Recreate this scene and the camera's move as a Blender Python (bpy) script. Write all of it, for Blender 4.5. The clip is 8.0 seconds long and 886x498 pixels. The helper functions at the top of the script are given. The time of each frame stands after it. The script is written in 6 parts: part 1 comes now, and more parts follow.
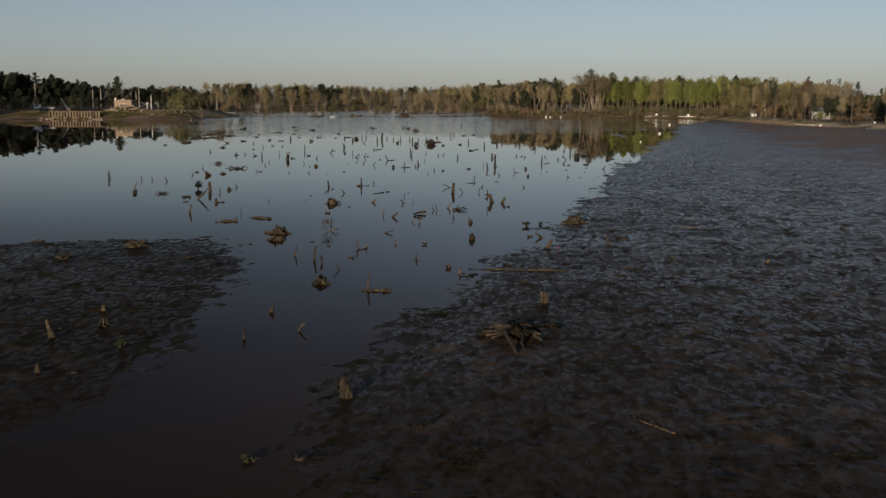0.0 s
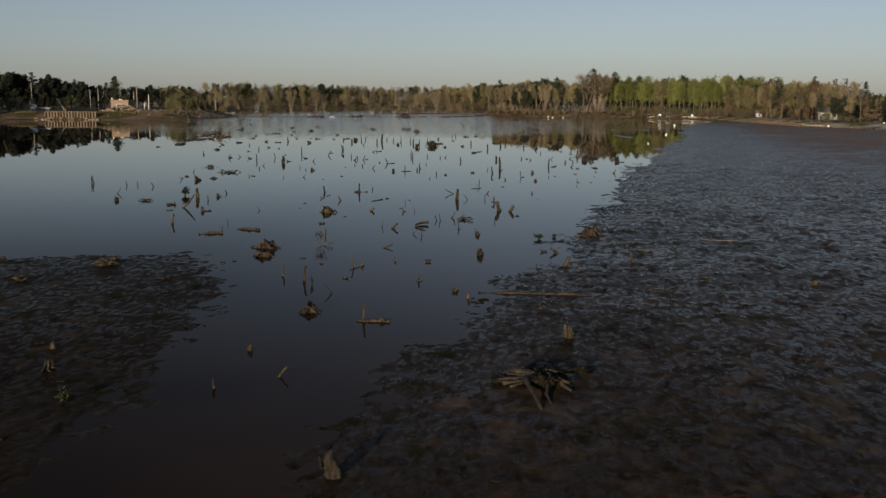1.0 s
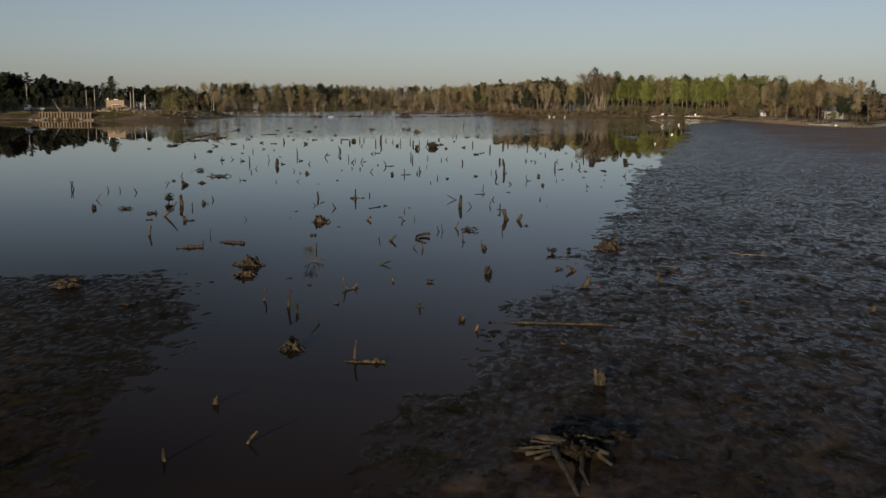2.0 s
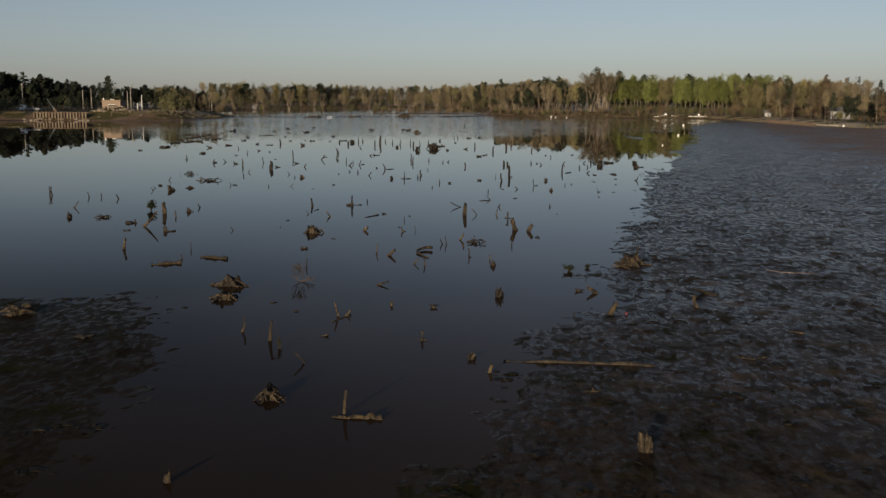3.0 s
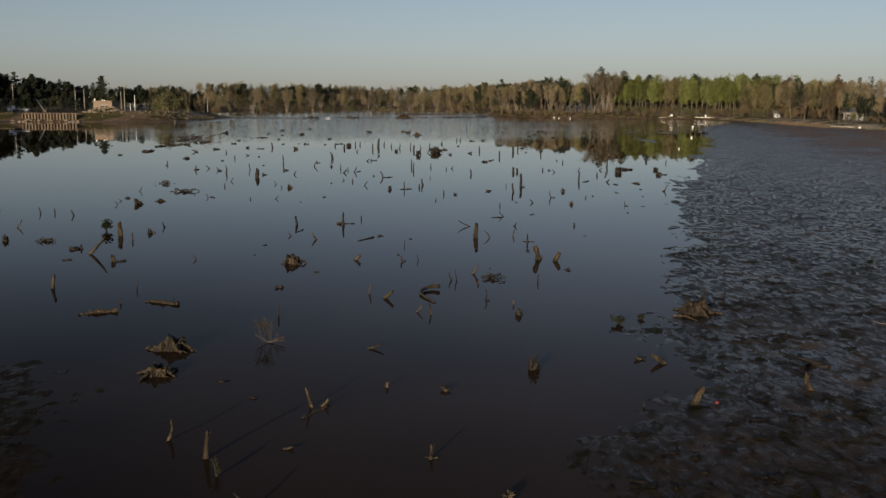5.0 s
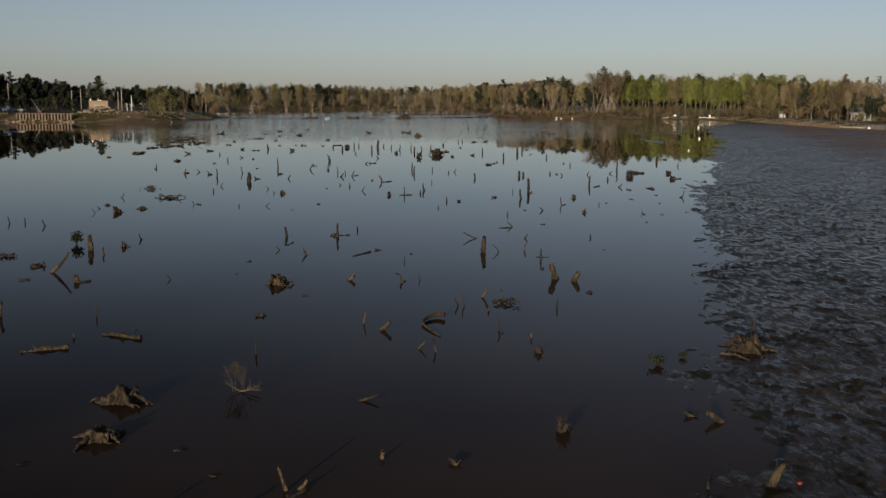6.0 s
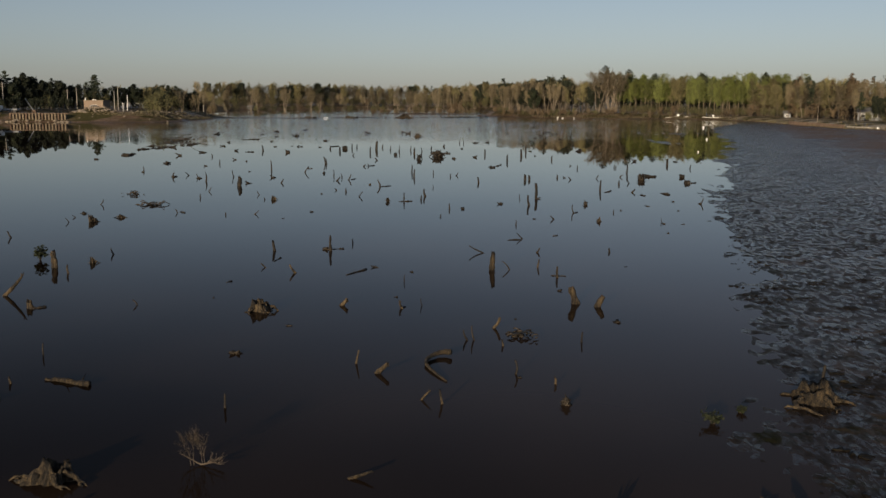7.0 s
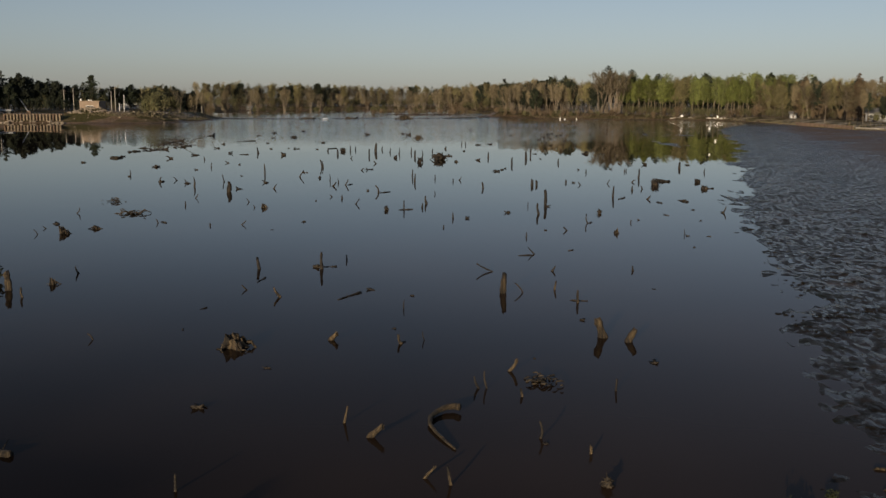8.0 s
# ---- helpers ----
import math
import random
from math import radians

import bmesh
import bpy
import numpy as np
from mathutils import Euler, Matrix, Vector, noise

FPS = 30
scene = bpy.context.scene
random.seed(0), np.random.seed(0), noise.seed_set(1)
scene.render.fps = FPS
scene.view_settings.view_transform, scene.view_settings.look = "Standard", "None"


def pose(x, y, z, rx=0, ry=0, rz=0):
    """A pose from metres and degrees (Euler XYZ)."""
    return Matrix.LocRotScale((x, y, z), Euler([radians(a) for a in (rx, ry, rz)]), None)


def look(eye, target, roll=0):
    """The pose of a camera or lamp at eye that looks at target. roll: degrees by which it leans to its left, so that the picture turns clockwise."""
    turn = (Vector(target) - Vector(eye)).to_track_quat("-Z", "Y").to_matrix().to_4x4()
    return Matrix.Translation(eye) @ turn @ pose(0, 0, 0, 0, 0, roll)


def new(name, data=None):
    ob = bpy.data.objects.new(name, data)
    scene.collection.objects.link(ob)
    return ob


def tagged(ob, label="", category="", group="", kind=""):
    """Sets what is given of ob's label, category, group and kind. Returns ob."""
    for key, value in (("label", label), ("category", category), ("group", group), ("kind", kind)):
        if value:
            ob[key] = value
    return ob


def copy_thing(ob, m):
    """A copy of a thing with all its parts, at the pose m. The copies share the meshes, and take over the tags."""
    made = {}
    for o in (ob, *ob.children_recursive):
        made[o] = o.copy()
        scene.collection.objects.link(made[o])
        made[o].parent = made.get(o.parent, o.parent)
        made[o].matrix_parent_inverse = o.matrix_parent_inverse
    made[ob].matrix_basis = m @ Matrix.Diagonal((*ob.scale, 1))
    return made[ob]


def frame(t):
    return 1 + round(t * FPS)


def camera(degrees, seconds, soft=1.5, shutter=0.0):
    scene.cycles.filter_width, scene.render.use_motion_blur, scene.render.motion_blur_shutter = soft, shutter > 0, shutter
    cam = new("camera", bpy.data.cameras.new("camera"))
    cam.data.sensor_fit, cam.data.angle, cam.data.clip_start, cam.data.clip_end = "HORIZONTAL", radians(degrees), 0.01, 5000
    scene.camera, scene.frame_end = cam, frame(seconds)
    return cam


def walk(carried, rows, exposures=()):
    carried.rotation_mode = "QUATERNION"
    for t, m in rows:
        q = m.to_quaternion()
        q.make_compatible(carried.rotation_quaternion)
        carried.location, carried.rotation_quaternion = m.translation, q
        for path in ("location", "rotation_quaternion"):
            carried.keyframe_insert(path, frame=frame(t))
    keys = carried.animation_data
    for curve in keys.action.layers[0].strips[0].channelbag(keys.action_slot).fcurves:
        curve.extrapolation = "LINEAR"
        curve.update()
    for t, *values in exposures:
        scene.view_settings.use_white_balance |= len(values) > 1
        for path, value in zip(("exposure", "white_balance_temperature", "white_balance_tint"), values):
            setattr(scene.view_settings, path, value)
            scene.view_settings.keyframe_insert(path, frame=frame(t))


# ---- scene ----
cam = camera(50.0, 8.0)
PATH = [
    (0, (3.836, -1.344, 6.828), (3.684, 0.626, 6.519), 0.3),
    (0.5, (3.558, 0.952, 6.852), (3.406, 2.922, 6.542), 0.3),
    (1, (3.276, 3.235, 6.874), (3.123, 5.205, 6.565), 0.3),
    (1.5, (3.027, 5.575, 6.887), (2.874, 7.545, 6.577), 0.2),
    (3, (2.236, 12.319, 6.89), (2.083, 14.289, 6.58), 0.2),
    (3.5, (1.982, 14.565, 6.892), (1.829, 16.535, 6.583), 0.2),
    (4, (1.7, 16.818, 6.904), (1.547, 18.788, 6.594), 0.2),
    (4.5, (1.42, 19.041, 6.918), (1.268, 21.011, 6.609), 0.2),
    (6, (0.616, 25.965, 6.931), (0.463, 27.935, 6.622), 0.2),
    (6.5, (0.337, 28.276, 6.936), (0.185, 30.246, 6.626), 0.2),
    (7, (0.068, 30.52, 6.957), (-0.084, 32.489, 6.647), 0.2),
    (7.5, (-0.182, 32.788, 6.966), (-0.334, 34.758, 6.656), 0.2),
    (8, (-0.446, 35.14, 6.961), (-0.599, 37.11, 6.652), 0.2),
]
walk(cam, [(t, look(eye, target, roll)) for t, eye, target, roll in PATH])
scene.view_settings.exposure = 0.0

# ---- light ----
SUN_AZ, SUN_EL = radians(197.0), radians(9.0)
world = bpy.data.worlds.new("world")
scene.world = world
world.use_nodes = True
wn = world.node_tree.nodes
sky = wn.new("ShaderNodeTexSky")
sky.sky_type, sky.sun_disc = "NISHITA", False
sky.sun_elevation, sky.sun_rotation = SUN_EL, SUN_AZ
sky.air_density, sky.dust_density, sky.ozone_density = 1.0, 0.6, 2.0
haze = wn.new("ShaderNodeHueSaturation")
haze.inputs["Saturation"].default_value = 0.54
tint = wn.new("ShaderNodeMix")
tint.data_type, tint.blend_type = "RGBA", "MULTIPLY"
tint.inputs[0].default_value = 1.0
tint.inputs[7].default_value = (0.920, 0.976, 1.150, 1)
world.node_tree.links.new(sky.outputs[0], haze.inputs["Color"])
world.node_tree.links.new(haze.outputs[0], tint.inputs[6])
world.node_tree.links.new(tint.outputs[2], wn["Background"].inputs[0])
wn["Background"].inputs[1].default_value = 0.087
sun = new("sun", bpy.data.lights.new("sun", "SUN"))
sun.data.energy, sun.data.angle, sun.data.color = 5.4, radians(0.6), (1.0, 0.80, 0.56)
to_sun = Vector((math.sin(SUN_AZ) * math.cos(SUN_EL), math.cos(SUN_AZ) * math.cos(SUN_EL), math.sin(SUN_EL)))
sun.matrix_world = look(to_sun * 100, (0, 0, 0))


# ---- materials ----
def material(name, dark, light, scale=4.0, rough=0.8, bump=0.3, fine=6.0, metal=0.0, stretch=(1, 1, 1), vary=0.0,
             spec=0.4, depth=0.02, random_tint=0.0, span=(0.36, 0.64)):
    """Two-tone surface: broad patches and fine grain drive colour, roughness and relief."""
    m = bpy.data.materials.new(name)
    m.use_nodes = True
    n, link = m.node_tree.nodes, m.node_tree.links.new
    b = n["Principled BSDF"]
    co = n.new("ShaderNodeTexCoord")
    mp = n.new("ShaderNodeMapping")
    mp.inputs["Scale"].default_value = stretch
    link(co.outputs["Object"], mp.inputs[0])
    broad, grain = n.new("ShaderNodeTexNoise"), n.new("ShaderNodeTexNoise")
    for t, s, d in ((broad, scale, 3.0), (grain, scale * fine, 5.0)):
        t.inputs["Scale"].default_value, t.inputs["Detail"].default_value = s, d
        link(mp.outputs[0], t.inputs["Vector"])
    mix = n.new("ShaderNodeMath")
    mix.operation = "MULTIPLY_ADD"
    link(broad.outputs[0], mix.inputs[0])
    mix.inputs[1].default_value = 0.55
    half = n.new("ShaderNodeMath")
    half.operation = "MULTIPLY"
    link(grain.outputs[0], half.inputs[0])
    half.inputs[1].default_value = 0.45
    link(half.outputs[0], mix.inputs[2])
    ramp = n.new("ShaderNodeValToRGB")
    ramp.color_ramp.elements[0].position, ramp.color_ramp.elements[1].position = span
    ramp.color_ramp.elements[0].color, ramp.color_ramp.elements[1].color = (*dark, 1), (*light, 1)
    link(mix.outputs[0], ramp.inputs[0])
    colour = ramp.outputs[0]
    if random_tint:
        info, hsv, ma = n.new("ShaderNodeObjectInfo"), n.new("ShaderNodeHueSaturation"), n.new("ShaderNodeMapRange")
        ma.inputs["To Min"].default_value, ma.inputs["To Max"].default_value = 1 - random_tint, 1 + random_tint
        link(info.outputs["Random"], ma.inputs[0])
        link(ma.outputs[0], hsv.inputs["Value"])
        link(colour, hsv.inputs["Color"])
        colour = hsv.outputs[0]
    link(colour, b.inputs["Base Color"])
    b.inputs["Roughness"].default_value, b.inputs["Metallic"].default_value = rough, metal
    b.inputs["Specular IOR Level"].default_value = spec
    if vary:
        vr = n.new("ShaderNodeMapRange")
        vr.inputs["To Min"].default_value, vr.inputs["To Max"].default_value = rough - vary, rough + vary
        link(broad.outputs[0], vr.inputs[0])
        link(vr.outputs[0], b.inputs["Roughness"])
    if bump:
        bp = n.new("ShaderNodeBump")
        bp.inputs["Strength"].default_value, bp.inputs["Distance"].default_value = bump, depth
        link(grain.outputs[0], bp.inputs["Height"])
        link(bp.outputs[0], b.inputs["Normal"])
    return m


WOOD = material("weathered_wood", (0.006, 0.0045, 0.003), (0.116, 0.083, 0.044), 3, 0.8, 1.0, 7, stretch=(4, 4, 0.6), random_tint=0.35, depth=0.05, span=(0.44, 0.63))
BARK = material("driftwood", (0.004, 0.0032, 0.0025), (0.036, 0.027, 0.017), 3, 0.8, 0.9, 6, random_tint=0.45, span=(0.42, 0.6))
TRUNK_PALE = material("pale_bark", (0.095, 0.077, 0.057), (0.25, 0.205, 0.152), 1.5, 0.85, 0.4, 5, stretch=(1, 1, 0.3), random_tint=0.25)
TRUNK_DARK = material("dark_bark", (0.035, 0.028, 0.021), (0.11, 0.085, 0.063), 1.5, 0.9, 0.4, 5, stretch=(1, 1, 0.3), random_tint=0.2)
TWIG = material("bare_twigs", (0.070, 0.058, 0.035), (0.178, 0.145, 0.086), 0.5, 0.9, 0, 6, random_tint=0.22)
BUD = material("budding_twigs", (0.068, 0.062, 0.028), (0.165, 0.145, 0.066), 0.5, 0.9, 0, 6, random_tint=0.25)
SHRUB = material("shrub_leaves", (0.042, 0.044, 0.018), (0.120, 0.112, 0.048), 0.5, 0.9, 0, 6, random_tint=0.25)
LEAF = material("young_leaves", (0.040, 0.050, 0.013), (0.140, 0.158, 0.038), 0.5, 0.7, 0, 6, random_tint=0.25)
# the two dark greens are deepened further, holding the left wood's dense shade
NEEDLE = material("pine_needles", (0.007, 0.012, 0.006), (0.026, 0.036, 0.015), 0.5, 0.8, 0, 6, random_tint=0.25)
SHADED_LEAF = material("shaded_leaves", (0.006, 0.010, 0.005), (0.022, 0.028, 0.012), 0.5, 0.85, 0, 6, random_tint=0.3)
RUST = material("brown_needles", (0.062, 0.044, 0.026), (0.150, 0.108, 0.062), 0.5, 0.85, 0, 6, random_tint=0.2)
WEED = material("water_weed", (0.006, 0.009, 0.003), (0.025, 0.031, 0.009), 6, 0.6, 0.2, 4, random_tint=0.2)
WEED_MUD = material("weedy_mud", (0.003, 0.0025, 0.0015), (0.013, 0.010, 0.005), 5, 0.7, 0.5, 5, spec=0.15)
REED = material("dry_grass", (0.060, 0.052, 0.028), (0.15, 0.125, 0.070), 2, 0.9, 0, 4)
BRICK = material("brick_wall", (0.150, 0.112, 0.082), (0.270, 0.205, 0.150), 3, 0.9, 0.4, 8)
CONCRETE = material("concrete", (0.22, 0.205, 0.18), (0.40, 0.37, 0.32), 2, 0.9, 0.3, 8)
WHITE = material("white_paint", (0.62, 0.60, 0.56), (0.82, 0.80, 0.76), 2, 0.6, 0.1, 6)
GREY = material("grey_siding", (0.13, 0.14, 0.155), (0.24, 0.25, 0.27), 1, 0.7, 0.1, 6)
ROOF = material("shingle_roof", (0.06, 0.06, 0.065), (0.16, 0.155, 0.15), 2, 0.9, 0.3, 8)
PILE = material("rusted_piles", (0.105, 0.082, 0.056), (0.23, 0.182, 0.125), 2, 0.85, 0.3, 8)
TIMBER = material("weathered_planks", (0.15, 0.10, 0.068), (0.30, 0.21, 0.145), 2, 0.9, 0.3, 6)
STEEL = material("rusty_steel", (0.062, 0.042, 0.028), (0.150, 0.100, 0.066), 1.5, 0.75, 0.4, 8, metal=0.1)
# rusty steel, its colour lowered for the shade between the piles
SHADED_STEEL = material("shaded_steel", (0.012, 0.009, 0.007), (0.035, 0.026, 0.019), 2, 0.8, 0.3, 8)
PALE_WOOD = material("pale_boards", (0.21, 0.165, 0.115), (0.40, 0.32, 0.23), 2, 0.85, 0.3, 8)
GLASS = material("window_glass", (0.02, 0.022, 0.025), (0.04, 0.042, 0.045), 2, 0.08, 0, 4, spec=0.6)
PLASTIC = material("white_plastic", (0.70, 0.70, 0.68), (0.85, 0.85, 0.83), 3, 0.35, 0.05, 4)
RED = material("red_plastic", (0.16, 0.014, 0.010), (0.30, 0.035, 0.022), 8, 0.4, 0.05, 4)
RUBBER = material("black_rubber", (0.015, 0.015, 0.015), (0.04, 0.04, 0.04), 4, 0.7, 0.1, 4)
STONE = material("field_stone", (0.10, 0.083, 0.063), (0.26, 0.215, 0.165), 3, 0.9, 0.4, 5, random_tint=0.25)


def ground_material():
    """Wet dark mud low down, dry earth and old grass on the banks."""
    m = bpy.data.materials.new("lake_mud")
    m.use_nodes = True
    n, link = m.node_tree.nodes, m.node_tree.links.new
    b = n["Principled BSDF"]
    geo = n.new("ShaderNodeNewGeometry")
    sep = n.new("ShaderNodeSeparateXYZ")
    link(geo.outputs["Position"], sep.inputs[0])
    tex = []
    for s, d in ((0.12, 4), (1.1, 4), (9.0, 6), (45.0, 3)):
        t = n.new("ShaderNodeTexNoise")
        t.inputs["Scale"].default_value, t.inputs["Detail"].default_value = s, d
        link(geo.outputs["Position"], t.inputs["Vector"])
        tex.append(t)

    def ramp(src, a, c, ca, cc):
        r = n.new("ShaderNodeValToRGB")
        r.color_ramp.elements[0].position, r.color_ramp.elements[1].position = a, c
        r.color_ramp.elements[0].color, r.color_ramp.elements[1].color = (*ca, 1), (*cc, 1)
        link(src, r.inputs[0])
        return r.outputs[0]

    def blend(f, a, c):
        x = n.new("ShaderNodeMix")
        x.data_type = "RGBA"
        link(f, x.inputs[0])
        link(a, x.inputs[6])
        link(c, x.inputs[7])
        return x.outputs[2]

    mud = ramp(tex[2].outputs[0], 0.3, 0.7, (0.0142, 0.0099, 0.0068), (0.0325, 0.0230, 0.0158))
    algae = ramp(tex[2].outputs[0], 0.3, 0.7, (0.0075, 0.0075, 0.0028), (0.024, 0.024, 0.0085))
    brown = ramp(tex[2].outputs[0], 0.3, 0.7, (0.0040, 0.0031, 0.0019), (0.0170, 0.0125, 0.0065))
    green = n.new("ShaderNodeTexNoise")
    green.inputs["Scale"].default_value, green.inputs["Detail"].default_value = 0.55, 3
    link(geo.outputs["Position"], green.inputs["Vector"])
    dark = blend(ramp(green.outputs[0], 0.50, 0.60, (0, 0, 0), (1, 1, 1)), brown, algae)
    # rotting weed in ragged mats of two sizes, thicker in some stretches
    mats = []
    for size, squash in ((1.5, (1.1, 0.62, 1)), (4.2, (1.1, 0.55, 1))):
        squeeze = n.new("ShaderNodeMapping")
        squeeze.inputs["Scale"].default_value = squash
        link(geo.outputs["Position"], squeeze.inputs[0])
        litter = n.new("ShaderNodeTexNoise")
        litter.inputs["Scale"].default_value, litter.inputs["Detail"].default_value = size, 7
        litter.inputs["Roughness"].default_value = 0.62
        litter.inputs["Distortion"].default_value = 0.6
        link(squeeze.outputs[0], litter.inputs["Vector"])
        crowd = n.new("ShaderNodeMath")
        crowd.operation = "MULTIPLY_ADD"
        link(green.outputs[0], crowd.inputs[0])
        crowd.inputs[1].default_value = 0.35
        link(litter.outputs[0], crowd.inputs[2])
        mats.append(crowd.outputs[0])
    clump = n.new("ShaderNodeMath")
    clump.operation = "MAXIMUM"
    link(ramp(mats[0], 0.705, 0.850, (0, 0, 0), (1, 1, 1)), clump.inputs[0])
    link(ramp(mats[1], 0.705, 0.85, (0, 0, 0), (0.85, 0.85, 0.85)), clump.inputs[1])
    rot = clump.outputs[0]
    # gloss and relief fall towards -x
    spare = n.new("ShaderNodeMapRange")
    spare.inputs["From Min"].default_value, spare.inputs["From Max"].default_value = -3, -7
    spare.inputs["To Min"].default_value, spare.inputs["To Max"].default_value = 1, 0.27
    link(sep.outputs[0], spare.inputs[0])
    films = []
    for stretch, size, lo, hi in (((1.25, 0.70, 1), 3.6, 0.26, 0.63), ((4.0, 1.75, 1), 1.0, 0.13, 1.0)):
        lay = n.new("ShaderNodeMapping")
        lay.inputs["Scale"].default_value = stretch
        link(geo.outputs["Position"], lay.inputs[0])
        puddle = n.new("ShaderNodeTexNoise")
        puddle.inputs["Scale"].default_value, puddle.inputs["Detail"].default_value = size, 5
        puddle.inputs["Distortion"].default_value = 0.5
        link(lay.outputs[0], puddle.inputs["Vector"])
        films.append(ramp(puddle.outputs[0], 0.42, 0.57, (lo, lo, lo), (hi, hi, hi)))
    beyond = n.new("ShaderNodeMapRange")
    beyond.inputs["From Min"].default_value, beyond.inputs["From Max"].default_value = 34, 78
    link(sep.outputs[1], beyond.inputs[0])
    wetness = n.new("ShaderNodeMath")
    wetness.operation = "MULTIPLY"
    link(blend(beyond.outputs[0], *films), wetness.inputs[0])
    link(ramp(tex[0].outputs[0], 0.38, 0.58, (0.68, 0.68, 0.68), (1, 1, 1)), wetness.inputs[1])
    fleck = wetness.outputs[0]
    gloss = n.new("ShaderNodeMix")
    link(rot, gloss.inputs[0])
    link(fleck, gloss.inputs[2])
    gloss.inputs[3].default_value = 0.08
    # mud blends to the darker brown tone towards -x
    left_dark = n.new("ShaderNodeMapRange")
    left_dark.inputs["From Min"].default_value, left_dark.inputs["From Max"].default_value = -4, -9
    left_dark.inputs["To Max"].default_value = 0.65
    link(sep.outputs[0], left_dark.inputs[0])
    wet = blend(left_dark.outputs[0], mud, brown)
    wet = blend(rot, wet, dark)
    crust = ramp(tex[1].outputs[0], 0.3, 0.7, (0.105, 0.070, 0.047), (0.200, 0.138, 0.096))
    drying = n.new("ShaderNodeMapRange")
    drying.inputs["From Min"].default_value, drying.inputs["From Max"].default_value = 0.06, 0.13
    uneven = n.new("ShaderNodeMath")
    uneven.operation = "MULTIPLY_ADD"
    link(tex[1].outputs[0], uneven.inputs[0])
    uneven.inputs[1].default_value = 0.08
    link(sep.outputs[2], uneven.inputs[2])
    link(uneven.outputs[0], drying.inputs[0])
    streak = n.new("ShaderNodeMath")
    streak.operation = "MULTIPLY"
    link(drying.outputs[0], streak.inputs[0])
    link(ramp(tex[0].outputs[0], 0.38, 0.56, (0.25, 0.25, 0.25), (1, 1, 1)), streak.inputs[1])
    wet = blend(streak.outputs[0], wet, crust)
    earth = ramp(tex[1].outputs[0], 0.3, 0.7, (0.085, 0.056, 0.035), (0.190, 0.130, 0.083))
    sand = ramp(tex[1].outputs[0], 0.3, 0.7, (0.22, 0.180, 0.125), (0.38, 0.315, 0.225))
    east = n.new("ShaderNodeMapRange")
    east.inputs["From Min"].default_value, east.inputs["From Max"].default_value = 40, 66
    link(sep.outputs[0], east.inputs[0])
    earth = blend(east.outputs[0], earth, sand)
    grass = ramp(tex[2].outputs[0], 0.3, 0.7, (0.030, 0.029, 0.012), (0.082, 0.073, 0.032))
    dry = blend(ramp(tex[0].outputs[0], 0.40, 0.55, (0, 0, 0), (1, 1, 1)), earth, grass)
    rise = n.new("ShaderNodeMapRange")
    rise.inputs["From Min"].default_value, rise.inputs["From Max"].default_value = 0.19, 0.42
    link(sep.outputs[2], rise.inputs[0])
    link(blend(rise.outputs[0], wet, dry), b.inputs["Base Color"])
    damp = n.new("ShaderNodeMapRange")
    damp.inputs["From Min"].default_value, damp.inputs["From Max"].default_value = 0.1, 0.7
    damp.inputs["To Min"].default_value, damp.inputs["To Max"].default_value = 0.48, 0.08
    link(fleck, damp.inputs[0])
    film = n.new("ShaderNodeMix")
    link(rot, film.inputs[0])
    link(damp.outputs[0], film.inputs[2])
    film.inputs[3].default_value = 0.60
    ro = n.new("ShaderNodeMix")
    link(streak.outputs[0], ro.inputs[0])
    dull = n.new("ShaderNodeMapRange")
    dull.inputs["To Min"].default_value, dull.inputs["To Max"].default_value = 1, 0.45
    link(streak.outputs[0], dull.inputs[0])
    shine = n.new("ShaderNodeMath")
    shine.operation = "MULTIPLY"
    link(dull.outputs[0], shine.inputs[0])
    link(gloss.outputs[0], shine.inputs[1])
    matt = n.new("ShaderNodeMath")
    matt.operation = "MULTIPLY"
    link(shine.outputs[0], matt.inputs[0])
    link(spare.outputs[0], matt.inputs[1])
    link(matt.outputs[0], b.inputs["Specular IOR Level"])
    link(film.outputs[0], ro.inputs[2])
    ro.inputs[3].default_value = 0.65
    link(ro.outputs[0], b.inputs["Roughness"])
    # the index rises with y
    far_index = n.new("ShaderNodeMapRange")
    far_index.inputs["From Min"].default_value, far_index.inputs["From Max"].default_value = 28, 82
    far_index.inputs["To Min"].default_value, far_index.inputs["To Max"].default_value = 1.070, 1.210
    link(sep.outputs[1], far_index.inputs[0])
    link(far_index.outputs[0], b.inputs["IOR"])
    # soft humps and hollows that catch or lose the sky
    swell = n.new("ShaderNodeTexNoise")
    swell.inputs["Scale"].default_value, swell.inputs["Detail"].default_value = 1.7, 4
    swell.inputs["Distortion"].default_value = 0.8
    furrow = n.new("ShaderNodeMapping")
    furrow.inputs["Scale"].default_value = (1.5, 0.75, 1)
    link(geo.outputs["Position"], furrow.inputs[0])
    link(furrow.outputs[0], swell.inputs["Vector"])
    bo = n.new("ShaderNodeBump")
    bo.inputs["Distance"].default_value = 0.15
    link(swell.outputs[0], bo.inputs["Height"])
    firm = n.new("ShaderNodeMapRange")
    firm.inputs["From Min"].default_value, firm.inputs["From Max"].default_value = 24, 74
    firm.inputs["To Min"].default_value, firm.inputs["To Max"].default_value = 0.20, 1.0
    link(sep.outputs[1], firm.inputs[0])
    relief = n.new("ShaderNodeMath")
    relief.operation = "MULTIPLY"
    link(firm.outputs[0], relief.inputs[0])
    link(spare.outputs[0], relief.inputs[1])
    link(relief.outputs[0], bo.inputs["Strength"])
    bp = n.new("ShaderNodeBump")
